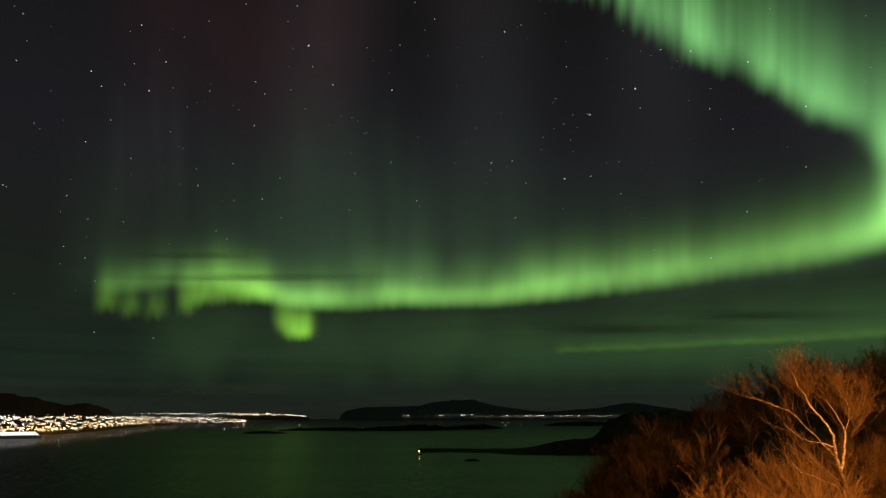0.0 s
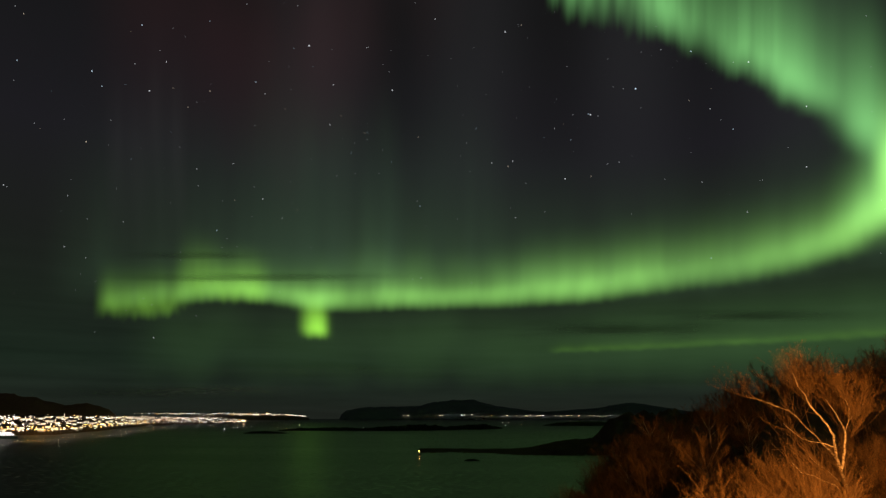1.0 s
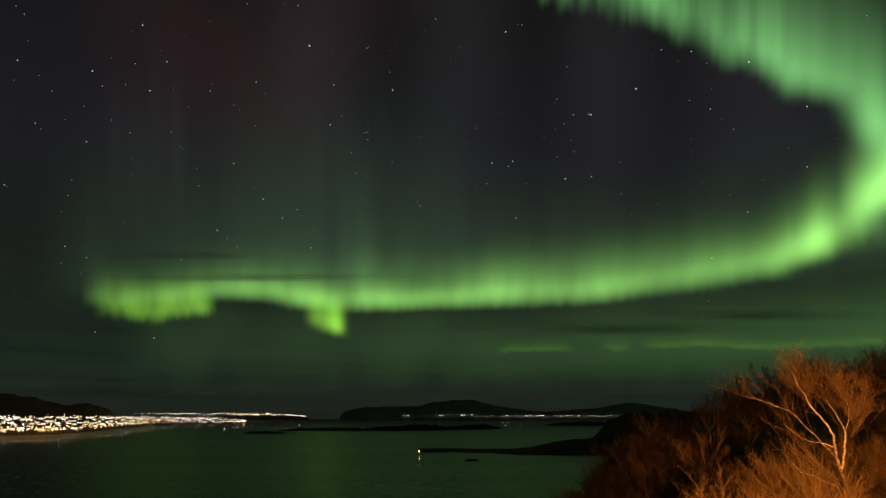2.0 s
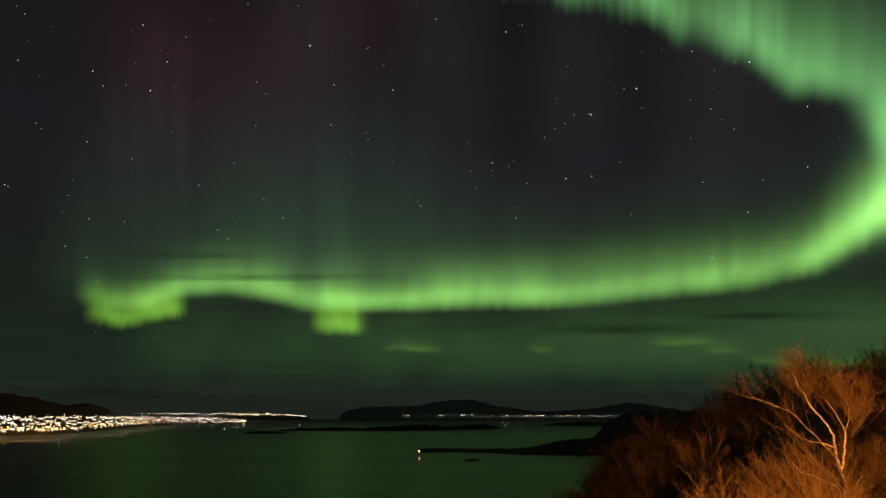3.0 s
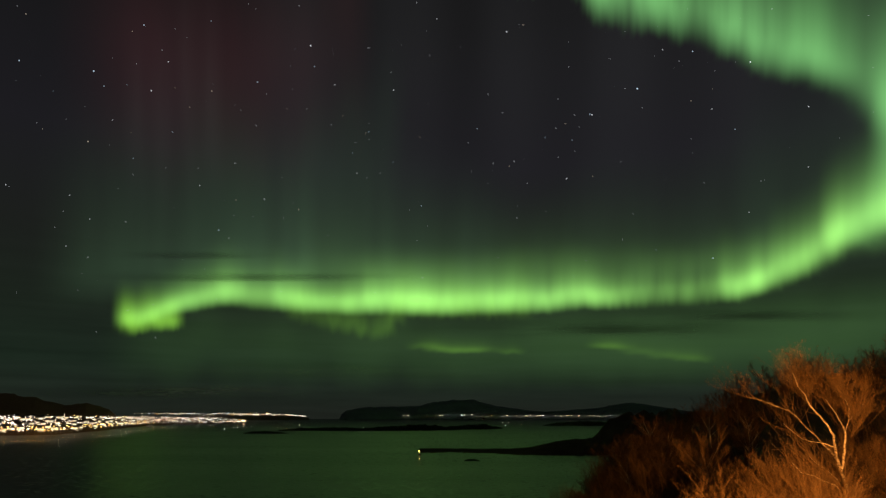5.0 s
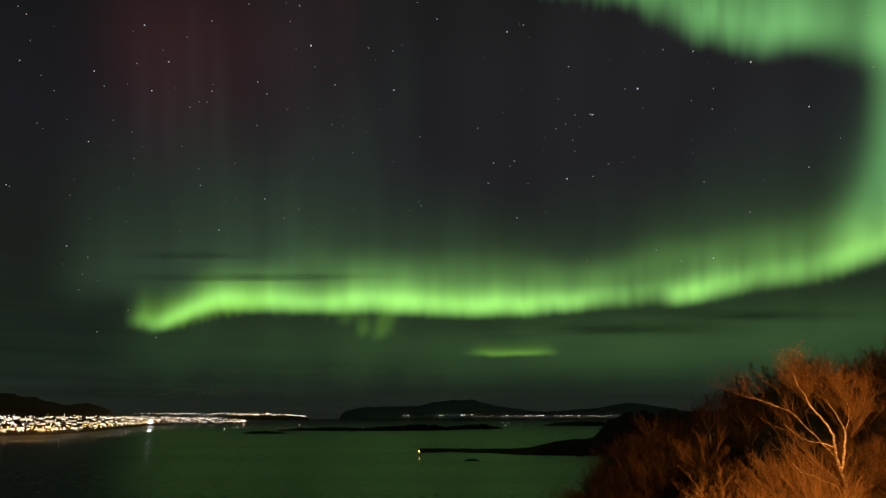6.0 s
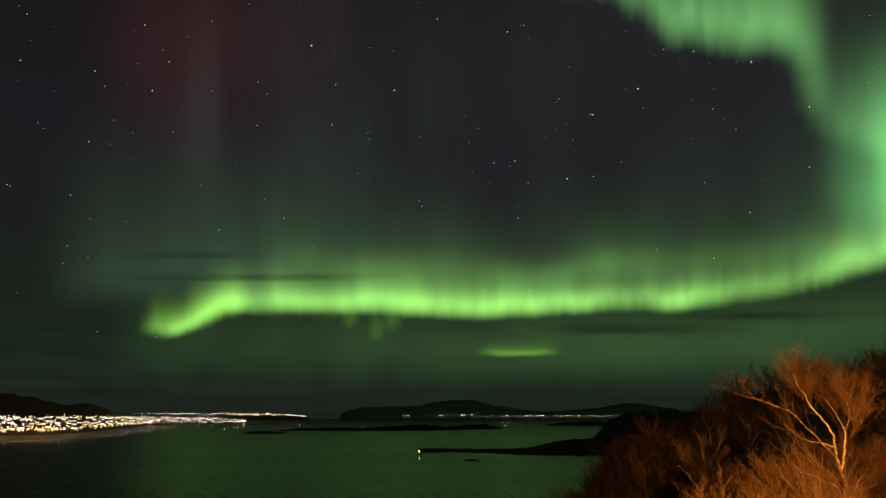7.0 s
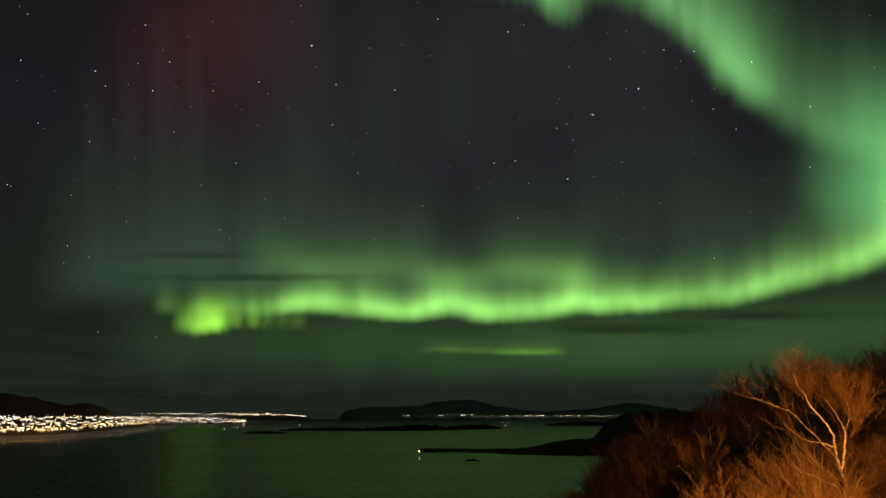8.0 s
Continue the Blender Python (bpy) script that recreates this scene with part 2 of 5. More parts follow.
def part(name, shape, mat, parent, label="", smooth=False):
    """One mesh under a thing or a part."""
    data = shape.mesh(name, mat, smooth) if isinstance(shape, Shape) else shape
    ob = new(name, data)
    ob.parent = parent
    if label:
        tagged(ob, label)
    return ob


def along(rows, x):
    """The values of rows (x, a, b...) at x, between the rows."""
    xs = [r[0] for r in rows]
    return [float(np.interp(x, xs, [r[i] for r in rows])) for i in range(1, len(rows[0]))]


# ---- the fjord and its shores ----
def sea():
    s = Shape()
    rings, sides = (0.0, 60, 200, 600, 1500, 3000, 5200), 72
    for r in rings[1:]:
        for j in range(sides):
            a = 2 * math.pi * j / sides
            s.v.append(Vector((r * math.sin(a), r * math.cos(a), 0)))
    c = len(s.v)
    s.v.append(Vector((0, 0, 0)))
    for j in range(sides):
        k = (j + 1) % sides
        s.f.append((c, k, j))
        for i in range(len(rings) - 2):
            s.f.append((i * sides + j, i * sides + k, (i + 1) * sides + k, (i + 1) * sides + j))
    ob = new("water", s.mesh("water", WATER, True))
    return tagged(ob, "dark calm fjord water reflecting the green aurora", "water", kind="structure")


def land(name, rows, depth, mat, label, category, rough=0.12, steps=90, deep=14, seed=0.0, kind="structure", peak=0.5, round_off=0.7):
    """A strip of land. Rows: bearing in degrees, distance of the near shore, height of the crest in metres. Returns the object and its height at (bearing, distance)."""
    a0, a1 = rows[0][0], rows[-1][0]

    def height(az, r):
        shore, crest = along(rows, az)
        t = (r - shore) / depth
        if t <= 0 or t >= 1 or az <= a0 or az >= a1:
            return -2.0
        k = math.sin(math.pi / 2 * min(1, t / peak)) if t < peak else math.sin(math.pi / 2 * min(1, (1 - t) / (1 - peak)))
        a = radians(az)
        q = Vector((r * math.sin(a), r * math.cos(a), seed)) / max(8.0, depth * 0.25)
        return crest * (k ** round_off) * (1 + rough * noise.fractal(q * 2.0, 1.0, 2.0, 4)) - 0.3

    s = Shape()
    for i in range(steps + 1):
        az = a0 + (a1 - a0) * i / steps
        shore = along(rows, az)[0] * (1 + 0.004 * noise.noise(Vector((az * 3, seed, 1))))
        for j in range(deep + 1):
            r = shore + depth * j / deep
            a = radians(az)
            s.v.append(Vector((r * math.sin(a), r * math.cos(a), height(az, r))))
    w = deep + 1
    for i in range(steps):
        for j in range(deep):
            s.f.append((i * w + j, i * w + j + 1, (i + 1) * w + j + 1, (i + 1) * w + j))
    ob = tagged(new(name, s.mesh(name, mat, True)), label, category, kind=kind)
    return ob, height


sea()
TOWN = [(-38.17, 1420, 27.9), (-36.15, 1418, 29.1), (-32.52, 1431, 28.6), (-29.42, 1705, 26.7), (-25.91, 2353, 22.5), (-23.03, 2541, 18.3), (-19.79, 2776, 13.3), (-18.26, 3115, 0.4)]
coast_town, town_height = land("coast_town", TOWN, 800, MOOR, "low built-up coast covered with town lights", "coast", peak=0.9)
HILL = [(-40.35, 2450, 121.4), (-38.42, 2450, 115.9), (-36.38, 2450, 106.0), (-34.23, 2450, 95.4), (-32.28, 2450, 73.5), (-30.79, 2450, 82.6), (-29.17, 2450, 59.4), (-28.46, 2450, 31.3)]
hill_town, hill_height = land("hill_town", HILL, 700, TOWNLIT_HEATH, "dark rounded hill behind the town", "hill", peak=0.4)
SPIT = [(-23.09, 4150, 17.5), (-22.17, 4150, 40.0), (-17.9, 4150, 40.0), (-14.93, 4150, 32.1), (-12.49, 4150, 16.1)]
coast_far, spit_height = land("coast_far", SPIT, 450, MOOR, "low far coast lined with lights", "coast", peak=0.8)
FAR = [(-9.81, 4400, 23.5), (-9.18, 4400, 64.9), (-7.44, 4400, 90.1), (-2.37, 4400, 98.9), (-1.02, 4400, 128.6), (0.86, 4400, 143.5), (2.91, 4400, 145.5), (4.89, 4400, 103.0), (8.34, 4400, 65.0), (9.65, 4400, 56.6), (14.54, 4400, 84.8), (17.03, 4400, 120.7), (18.5, 4400, 112.0), (21.35, 4400, 71.3), (25.43, 4400, 24.9)]
mountain_far, far_height = land("mountain_far", FAR, 400, FAR_HAZED_ROCK, "dark flat-topped island mountain across the fjord", "mountain", peak=0.6, steps=160, rough=0.05)
ISLE_A = [(-18.27, 1342, 0.4), (-17.54, 1337, 3.7), (-16.32, 1328, 4.9), (-15.33, 1322, 3.2), (-14.43, 1316, 0.4)]
island, isle_a_height = land("island", ISLE_A, 60, ROCK, "low dark skerry in the fjord", "island", peak=0.5, rough=0.5)
ISLE_B = [(-15.35, 1515, 0.4), (-13.85, 1529, 4.7), (-9.75, 1507, 6.8), (-7.66, 1498, 4.7), (-4.49, 1490, 9.5), (-2.09, 1486, 13.0), (0.32, 1536, 7.1), (1.93, 1591, 9.6), (4.06, 1623, 11.4), (5.66, 1720, 1.1)]
island, isle_b_height = land("island", ISLE_B, 110, ROCK, "long low dark island in the fjord", "island", peak=0.5, rough=0.6, steps=160)
ISLE_C = [(9.35, 2145, 0.4), (10.65, 2154, 8.4), (13.47, 2176, 13.3), (15.24, 2194, 10.3), (16.48, 2207, 14.3), (17.94, 2225, 0.5)]
island, isle_c_height = land("island", ISLE_C, 160, ROCK, "low dark island off the headland", "island", peak=0.5, rough=0.5)
SKERRY = [(1.9, 541, 0.4), (2.32, 541, 1.8), (2.95, 542, 2.0), (3.48, 542, 0.4)]
skerry, skerry_height = land("skerry", SKERRY, 10, ROCK, "small bare rock awash in the fjord", "rock", peak=0.5, steps=24, deep=8)
HEAD = [(-2.43, 626, 0.4), (-1.8, 626, 0.4), (4.02, 619, 0.4), (6.38, 617, 0.6), (8.46, 620, 3.7), (10.52, 623, 9.9), (13.8, 631, 13.0), (14.6, 633, 21.8), (15.78, 637, 34.3), (17.72, 643, 39.4), (21.02, 657, 41.9), (25.48, 679, 38.7)]
headland, head_height = land("headland", HEAD, 130, MOOR, "dark headland running out into the fjord", "headland", peak=0.7, round_off=0.5, rough=0.25, steps=160)


# The slope below and beside the lookout: heights against the eye, by bearing (rows) and distance (columns).
SLOPE_R = (2.0, 12, 24, 42, 65, 92, 130, 190, 300)
SLOPE = ((-180, -1.7, -2.5, -3, -3, -2, 0, 3, 8, 15), (-60, -1.7, -6, -13, -24, -36, -43, -44, -45, -46), (0, -1.8, -7, -15, -27, -39, -43, -44, -45, -46),
         (8, -1.8, -5.2, -9.0, -13.0, -17, -25, -41, -44, -46), (11.5, -1.8, -4.6, -7.5, -9.6, -10.6, -16, -33, -43, -46), (15, -1.8, -4.0, -6.2, -7.2, -7.4, -9.5, -25, -40, -46), (19, -1.8, -3.5, -5.2, -5.4, -4.4, -5.2, -16, -34, -46),
         (22.5, -1.8, -3.1, -4.6, -5.6, -4.2, -1.4, -11, -28, -45), (27, -1.8, -2.9, -4.1, -5.0, -2.2, 2.2, -6, -20, -44), (31, -1.8, -2.7, -3.7, -3.8, -0.6, 4.8, -3, -14, -42),
         (38, -1.7, -2.4, -3.1, -2.2, 0.8, 6.0, 2, -8, -36), (60, -1.7, -2.2, -2.5, -1.0, 3, 8, 10, 12, 10), (100, -1.7, -2.0, -2.0, 0, 4, 9, 14, 20, 26), (180, -1.7, -2.5, -3, -3, -2, 0, 3, 8, 15))


def slope_height(az, r):
    return 40 + float(np.interp(r, SLOPE_R, along(SLOPE, az)))


def slope_point(az, r, sunk=0.0):
    a = radians(az)
    x, y = r * math.sin(a), r * math.cos(a)
    bump_z = 0.35 * noise.fractal(Vector((x, y, 0)) * 0.16, 1.0, 2.0, 4) * min(1.0, r / 10)
    return Vector((x, y, slope_height(az, r) + bump_z - sunk))


def slope():
    s = Shape()
    turns = [-180 + 6 * i for i in range(30)] + [0.5 * i for i in range(121)] + [66 + 6 * i for i in range(20)]
    radii = [2.0 * 1.085 ** i for i in range(62)]
    for az in turns:
        for r in radii:
            s.v.append(slope_point(az, r))
    w = len(radii)
    for i in range(len(turns) - 1):
        for j in range(w - 1):
            s.f.append((i * w + j, i * w + j + 1, (i + 1) * w + j + 1, (i + 1) * w + j))
    hub = len(s.v)
    s.v.append(Vector((0, 0, 38.3)))
    for i in range(len(turns) - 1):
        s.f.append((hub, i * w, (i + 1) * w))
    ob = new("ground", s.mesh("ground", SOIL, True))
    tagged(ob, "steep hillside of leaf litter under bare shrubs", "ground", kind="structure")


slope()


# ---- shrubs and trees on the slope ----
def sprout(s, leaves, start, way, length, radius, level, rng, lift=0.25, spread=0.6, forks=4, sides=4):
    """A branch with its side branches, which curve upwards."""
    pts, p, d = [start.copy()], start.copy(), way.normalized()
    steps = (2, 3, 4)[min(level, 2)]
    for i in range(steps):
        d = (d + Vector((rng.uniform(-1, 1), rng.uniform(-1, 1), rng.uniform(-0.6, 1) + lift)) * 0.16).normalized()
        p = p + d * (length / steps)
        pts.append(p.copy())
    if level == 0:
        s.sliver(*pts, radius)
        if leaves is not None and rng.random() < 0.35:
            leaves.append(pts[-1])
        return
    s.tube(pts, radius, radius * 0.35, sides)
    for i in range(forks):
        t = rng.uniform(0.3, 1.0) * steps
        k = min(int(t), steps - 1)
        q = pts[k].lerp(pts[k + 1], t - k)
        out = Vector((rng.uniform(-1, 1), rng.uniform(-1, 1), rng.uniform(-0.4, 0.9)))
        sprout(s, leaves, q, (d + out * spread), length * rng.uniform(0.4, 0.65), radius * 0.5, level - 1, rng, lift, spread, forks, sides)


def leaf_shape(spots, rng, size):
    s = Shape()
    for c in spots:
        d = Vector((rng.uniform(-1, 1), rng.uniform(-1, 1), rng.uniform(-1, 0.4))).normalized()
        e = d.cross(Vector((rng.uniform(-1, 1), rng.uniform(-1, 1), 1))).normalized()
        n, k, b = d.cross(e) * size * 0.2, size * rng.uniform(0.6, 1.3), len(s.v)
        s.v += [c, c + d * k * 0.5 + e * k * 0.35 + n, c + d * k, c + d * k * 0.5 - e * k * 0.35 + n, c + d * k * 0.5 - n * 0.4]
        s.f += [(b, b + 1, b + 4), (b + 1, b + 2, b + 4), (b + 2, b + 3, b + 4), (b + 3, b, b + 4)]
    return s


def shrub(seed, height, stems, label, leafy=0.35, forks=5):
    """A many-stemmed bare shrub."""
    rng = random.Random(seed)
    root = tagged(new("shrub"), label, "shrub", "shrubs on the slope")
    twigs, spots = Shape(), []
    for i in range(stems):
        a, lean = rng.uniform(0, 6.283), rng.uniform(0.1, 1.0)
        way = Vector((math.cos(a) * lean, math.sin(a) * lean, 1)).normalized()
        foot = Vector((math.cos(a), math.sin(a), 0)) * rng.uniform(0, 0.45) - Vector((0, 0, 0.25))
        tall = height * rng.uniform(0.55, 0.8)
        tip = foot + way * tall * 0.6 + Vector((0, 0, tall * 0.06))
        wood = Shape()
        wood.tube([foot, foot.lerp(tip, 0.5) + Vector((rng.uniform(-.1, .1), rng.uniform(-.1, .1), 0)), tip], 0.017, 0.009, 5)
        part("stem", wood, TWIG, root)
        for j in range(4):
            start = foot.lerp(tip, rng.uniform(0.45, 1.0))
            out = Vector((rng.uniform(-1, 1), rng.uniform(-1, 1), rng.uniform(0.0, 1.0)))
            sprout(twigs, spots, start, way + out * 0.9, tall * rng.uniform(0.35, 0.55), 0.06 / forks, 2, rng, 0.10, 1.0, forks, 3)
    tagged(part("twig_mass", twigs, TWIG, root), kind="stuff")
    keep = [q for q in spots if rng.random() < leafy]
    tagged(part("leaf_mass", leaf_shape(keep, rng, 0.036), LEAF, root, "few withered orange leaves"), kind="stuff")
    return root


def bare_tree(seed, height, label):
    rng = random.Random(seed)
    root = tagged(new("birch_tree"), label, "tree", "trees on the slope")
    wood, twigs, spots = Shape(), Shape(), []
    lean = Vector((rng.uniform(-0.25, 0.1), rng.uniform(-0.1, 0.1), 1)) * height * 0.55
    pts = [Vector((0, 0, -0.3)), lean * 0.4 + Vector((rng.uniform(-.2, .2), 0, 0)), lean * 0.75, lean]
    wood.tube(pts, 0.09, 0.04, 7)
    for i in range(11):
        q = pts[1].lerp(pts[3], rng.random())
        a = rng.uniform(0, 6.283)
        way = Vector((math.cos(a), math.sin(a), rng.uniform(0.5, 1.4)))
        arm = [q, q + way * height * 0.10 + Vector((0, 0, 0.1)), q + way * height * 0.19 + Vector((0, 0, 0.35))]
        wood.tube(arm, 0.035, 0.014, 5)
        for j in range(5):
            sprout(twigs, spots, arm[1].lerp(arm[2], rng.random()), way + Vector((rng.uniform(-1, 1), rng.uniform(-1, 1), 0.4)), height * 0.17, 0.018, 2, rng, 0.2, 0.7, 5, 3)
    part("trunk", wood, BIRCH, root, "pale birch trunk and limbs")
    tagged(part("twig_mass", twigs, TWIG, root), kind="stuff")
    tagged(part("leaf_mass", leaf_shape([q for q in spots if rng.random() < 0.3], rng, 0.036), LEAF, root, "few withered orange leaves"), kind="stuff")
    return root


def great_birch():
    """The lamplit birch by the lookout; its limbs lean away from the wind."""
    rng = random.Random(5)
    root = tagged(new("birch_tree"), "crooked bare white birch lit orange by a street lamp", "tree", "trees on the slope")
    limbs = {
        "trunk": (((-0.04, 0, -0.2), (-0.14, 0, 0.05), (-0.23, 0, 0.39), (-0.34, 0, 0.88), (-0.42, 0, 1.34), (-0.39, 0, 1.72), (-0.36, 0, 2.07)), 0.066, 0.036),
        "high_limb": (((-0.36, 0, 2.07), (-0.49, 0.08, 2.43), (-0.74, 0.17, 2.82), (-0.89, 0.25, 3.11), (-0.95, 0.33, 3.48), (-1.07, 0.42, 3.73), (-1.13, 0.5, 4.18)), 0.034, 0.012),
        "long_limb": (((-0.41, 0, 1.36), (-0.77, -0.09, 1.69), (-1.09, -0.17, 2.04), (-1.42, -0.26, 2.31), (-1.71, -0.35, 2.63), (-2, -0.44, 2.86), (-2.59, -0.52, 3.06), (-3.02, -0.61, 3.21), (-3.49, -0.7, 3.31)), 0.028, 0.007),
        "second_stem": (((-0.33, 0, 0.87), (-0.15, 0.07, 1.22), (0.03, 0.15, 1.68), (0.2, 0.22, 2.14), (0.22, 0.3, 2.34)), 0.04, 0.026),
        "inner_limb": (((0.22, 0.3, 2.34), (0.21, 0.5, 2.7), (0.18, 0.7, 2.99), (0.15, 0.9, 3.29)), 0.022, 0.009),
        "right_limb": (((0.25, 0.3, 2.14), (0.51, 0.45, 2.46), (0.78, 0.6, 2.66), (1.08, 0.75, 2.74), (1.57, 0.9, 3.2)), 0.02, 0.007),
        "top_limb": (((0.29, 0.3, 2.24), (0.45, 0.25, 2.62), (0.47, 0.2, 2.99), (0.4, 0.15, 3.15), (0.31, 0.1, 3.28)), 0.016, 0.007),
        "side_limb": (((0.11, 0.2, 1.83), (0.25, 0, 2.03), (0.28, -0.2, 2.24)), 0.013, 0.006),
        "low_limb": (((-0.49, 0, 0.28), (-0.72, -0.16, 0.48), (-1.16, -0.32, 0.61), (-1.58, -0.48, 0.81), (-2.05, -0.64, 0.9), (-2.41, -0.8, 1.21)), 0.018, 0.006),
        "lower_limb": (((-0.51, 0, 0.62), (-0.72, -0.12, 0.78), (-1.04, -0.25, 1.02), (-1.37, -0.38, 1.18), (-1.63, -0.5, 1.42)), 0.014, 0.006),
        "mid_limb": (((-0.41, 0, 1.67), (-0.66, 0.12, 1.79), (-0.95, 0.25, 1.83), (-1.27, 0.38, 1.94), (-1.78, 0.5, 2.46)), 0.013, 0.005),
    }
    for name, (pts, r0, r1) in limbs.items():
        s, line = Shape(), [Vector(p) for p in pts]
        fine = []
        for a, b in zip(line, line[1:]):
            for t in (0, 0.33, 0.66):
                fine.append(a.lerp(b, t) + Vector((rng.uniform(-1, 1), rng.uniform(-1, 1), rng.uniform(-1, 1))) * (0.018 if t else 0.006))
        fine.append(line[-1])
        s.tube(fine, r0, r1, 9)
        part("limb" if name != "trunk" else "trunk", s, BIRCH, root, smooth=True)
        limbs[name] = fine
    twigs, spots = Shape(), []
    for name, line in limbs.items():
        if name == "trunk":
            continue
        for i in range(6 if name == "high_limb" else 3):
            j = rng.randrange(len(line) // 4, len(line) - 1)
            way = (line[j + 1] - line[j]).normalized() + Vector((rng.uniform(-0.9, 0.7), rng.uniform(-0.8, 0.8), rng.uniform(-0.3, 0.8))) * 0.8
            s, p, pts = Shape(), line[j].copy(), [line[j].copy()]
            for k2 in range(5):
                way = (way.normalized() + Vector((rng.uniform(-1, 1), rng.uniform(-1, 1), rng.uniform(-0.7, 1))) * 0.22)
                p = p + way.normalized() * rng.uniform(0.12, 0.24)
                pts.append(p.copy())
            s.tube(pts, 0.008, 0.003, 5)
            part("branch", s, TWIG, root)
            sprout(twigs, spots, pts[-1], way, 0.5, 0.007, 1, rng, 0.2, 0.8, 6, 3)
        n_twigs = {"long_limb": 7, "mid_limb": 4, "low_limb": 5, "lower_limb": 4, "second_stem": 6, "high_limb": 42, "right_limb": 28, "top_limb": 20, "inner_limb": 16, "side_limb": 12}.get(name, 10)
        for i in range(n_twigs):
            t = rng.uniform(0.4, 1.0) * (len(line) - 1)
            j = min(int(t), len(line) - 2)
            q = line[j].lerp(line[j + 1], t - j)
            way = (line[j + 1] - line[j]).normalized() + Vector((rng.uniform(-1, 0.9), rng.uniform(-1, 1), rng.uniform(-0.2, 1.2))) * 0.8
            sprout(twigs, spots, q, way, rng.uniform(0.5, 1.15), 0.006, 2, rng, 0.18, 0.9, 6, 3)
    tagged(part("twig_mass", twigs, TWIG, root, "thin brown birch twigs"), kind="stuff")
    tagged(part("leaf_mass", leaf_shape([q for q in spots if rng.random() < 0.9], rng, 0.038), LEAF, root, "scattered withered orange leaves"), kind="stuff")
    root.matrix_world = pose(13.88, 20.97, 37.23, 0, 0, 0)
    return root


great_birch()
rng = random.Random(11)
NEAR = [shrub(21, 3.0, 9, "bare orange-lit shrub with dense fine twigs"), shrub(22, 2.5, 10, "bare orange-lit shrub with dense fine twigs"), shrub(23, 3.4, 8, "bare orange-lit shrub with dense fine twigs")]
MIDWAY = [shrub(26, 3.0, 9, "bare brown shrub half lit on the slope", forks=4), shrub(27, 2.6, 9, "bare brown shrub half lit on the slope", forks=4), shrub(28, 3.2, 8, "bare brown shrub half lit on the slope", forks=4)]
DISTANT = [shrub(24, 3.0, 9, "dim bare brown shrub high on the slope", forks=3), shrub(25, 2.7, 9, "dim bare brown shrub high on the slope", forks=3)]
TALL = [bare_tree(31, 6.2, "dim bare birch among dark shrubs"), bare_tree(32, 5.2, "dim bare birch among dark shrubs")]


def plant(sources, az, r, size):
    src = sources.pop(0)
    if 32.5 < az < 39 and r < 26:
        r += 6
    if 26 < az < 33.5 and 34 < r < 60:
        az -= 7
    p = slope_point(az, r, 0.05)
    used = src.get("used", 0)
    src["used"] = used + 1
    m = pose(p.x, p.y, p.z, rng.uniform(-6, 6), rng.uniform(-6, 6), rng.uniform(0, 360))
    ob = src if not used else copy_thing(src, m)
    ob.matrix_world = m @ Matrix.Scale(size, 4)
    sources.append(src)


for i in range(56):
    plant(NEAR, rng.uniform(22.6, 43), rng.uniform(21, 33), rng.uniform(0.8, 1.2))
for i in range(13):
    plant(NEAR, 25.2 + 6.0 * i / 12, rng.uniform(22.5, 26.5), rng.uniform(0.95, 1.15))
for i in range(56):
    plant(MIDWAY, rng.uniform(20.5, 43), rng.uniform(36, 64), rng.uniform(0.9, 1.35))
for i in range(60):
    plant(MIDWAY, rng.uniform(11.0, 21.5), rng.uniform(38, 64), rng.uniform(1.0, 1.5))
for i in range(16):
    plant(MIDWAY, 11.2 + 5.5 * i / 15, rng.uniform(54, 64), rng.uniform(1.35, 1.6))
for i in range(16):
    plant(MIDWAY, rng.uniform(16.5, 24), rng.uniform(46, 68), rng.uniform(1.3, 1.6))
plant(TALL, 23.3, 36, 0.72)
plant(TALL, 19.2, 74, 0.95)
for i in range(16):
    plant(TALL, rng.uniform(16, 42), rng.uniform(45, 80), rng.uniform(0.55, 0.75))
for i in range(96):
    plant(DISTANT, rng.uniform(14.5, 43), rng.uniform(68, 98), rng.uniform(1.15, 1.5))
for i in range(14):
    plant(TALL, rng.uniform(19, 42), rng.uniform(80, 98), rng.uniform(0.45, 0.65))


# ---- the towns ----
def house(width, deep, tall):
    root = tagged(new("house"), "small gabled house with lit windows in the town", "house", "houses of the town")
    s = Shape()
    s.box(-width / 2, -deep / 2, -3, width / 2, deep / 2, tall)
    part("wall", s, PLASTER, root)
    s, e = Shape(), 0.5
    b = [(-width / 2 - e, -deep / 2 - e, tall), (width / 2 + e, -deep / 2 - e, tall), (width / 2 + e, deep / 2 + e, tall), (-width / 2 - e, deep / 2 + e, tall), (-width / 2 - e, 0, tall + deep * 0.4), (width / 2 + e, 0, tall + deep * 0.4)]
    s.v = [Vector(p) for p in b]
    s.f = [(3, 2, 1, 0), (0, 1, 5, 4), (2, 3, 4, 5), (0, 4, 3), (1, 2, 5)]
    part("roof", s, TILES, root)
    for x in (-width * 0.3, 0.2, width * 0.3):
        s = Shape()
        s.box(x - 0.8, -deep / 2 - 0.06, tall * 0.4, x + 0.8, -deep / 2 + 0.05, tall * 0.4 + 1.5)
        part("window", s, WINDOW, root, "lit window")
    return root


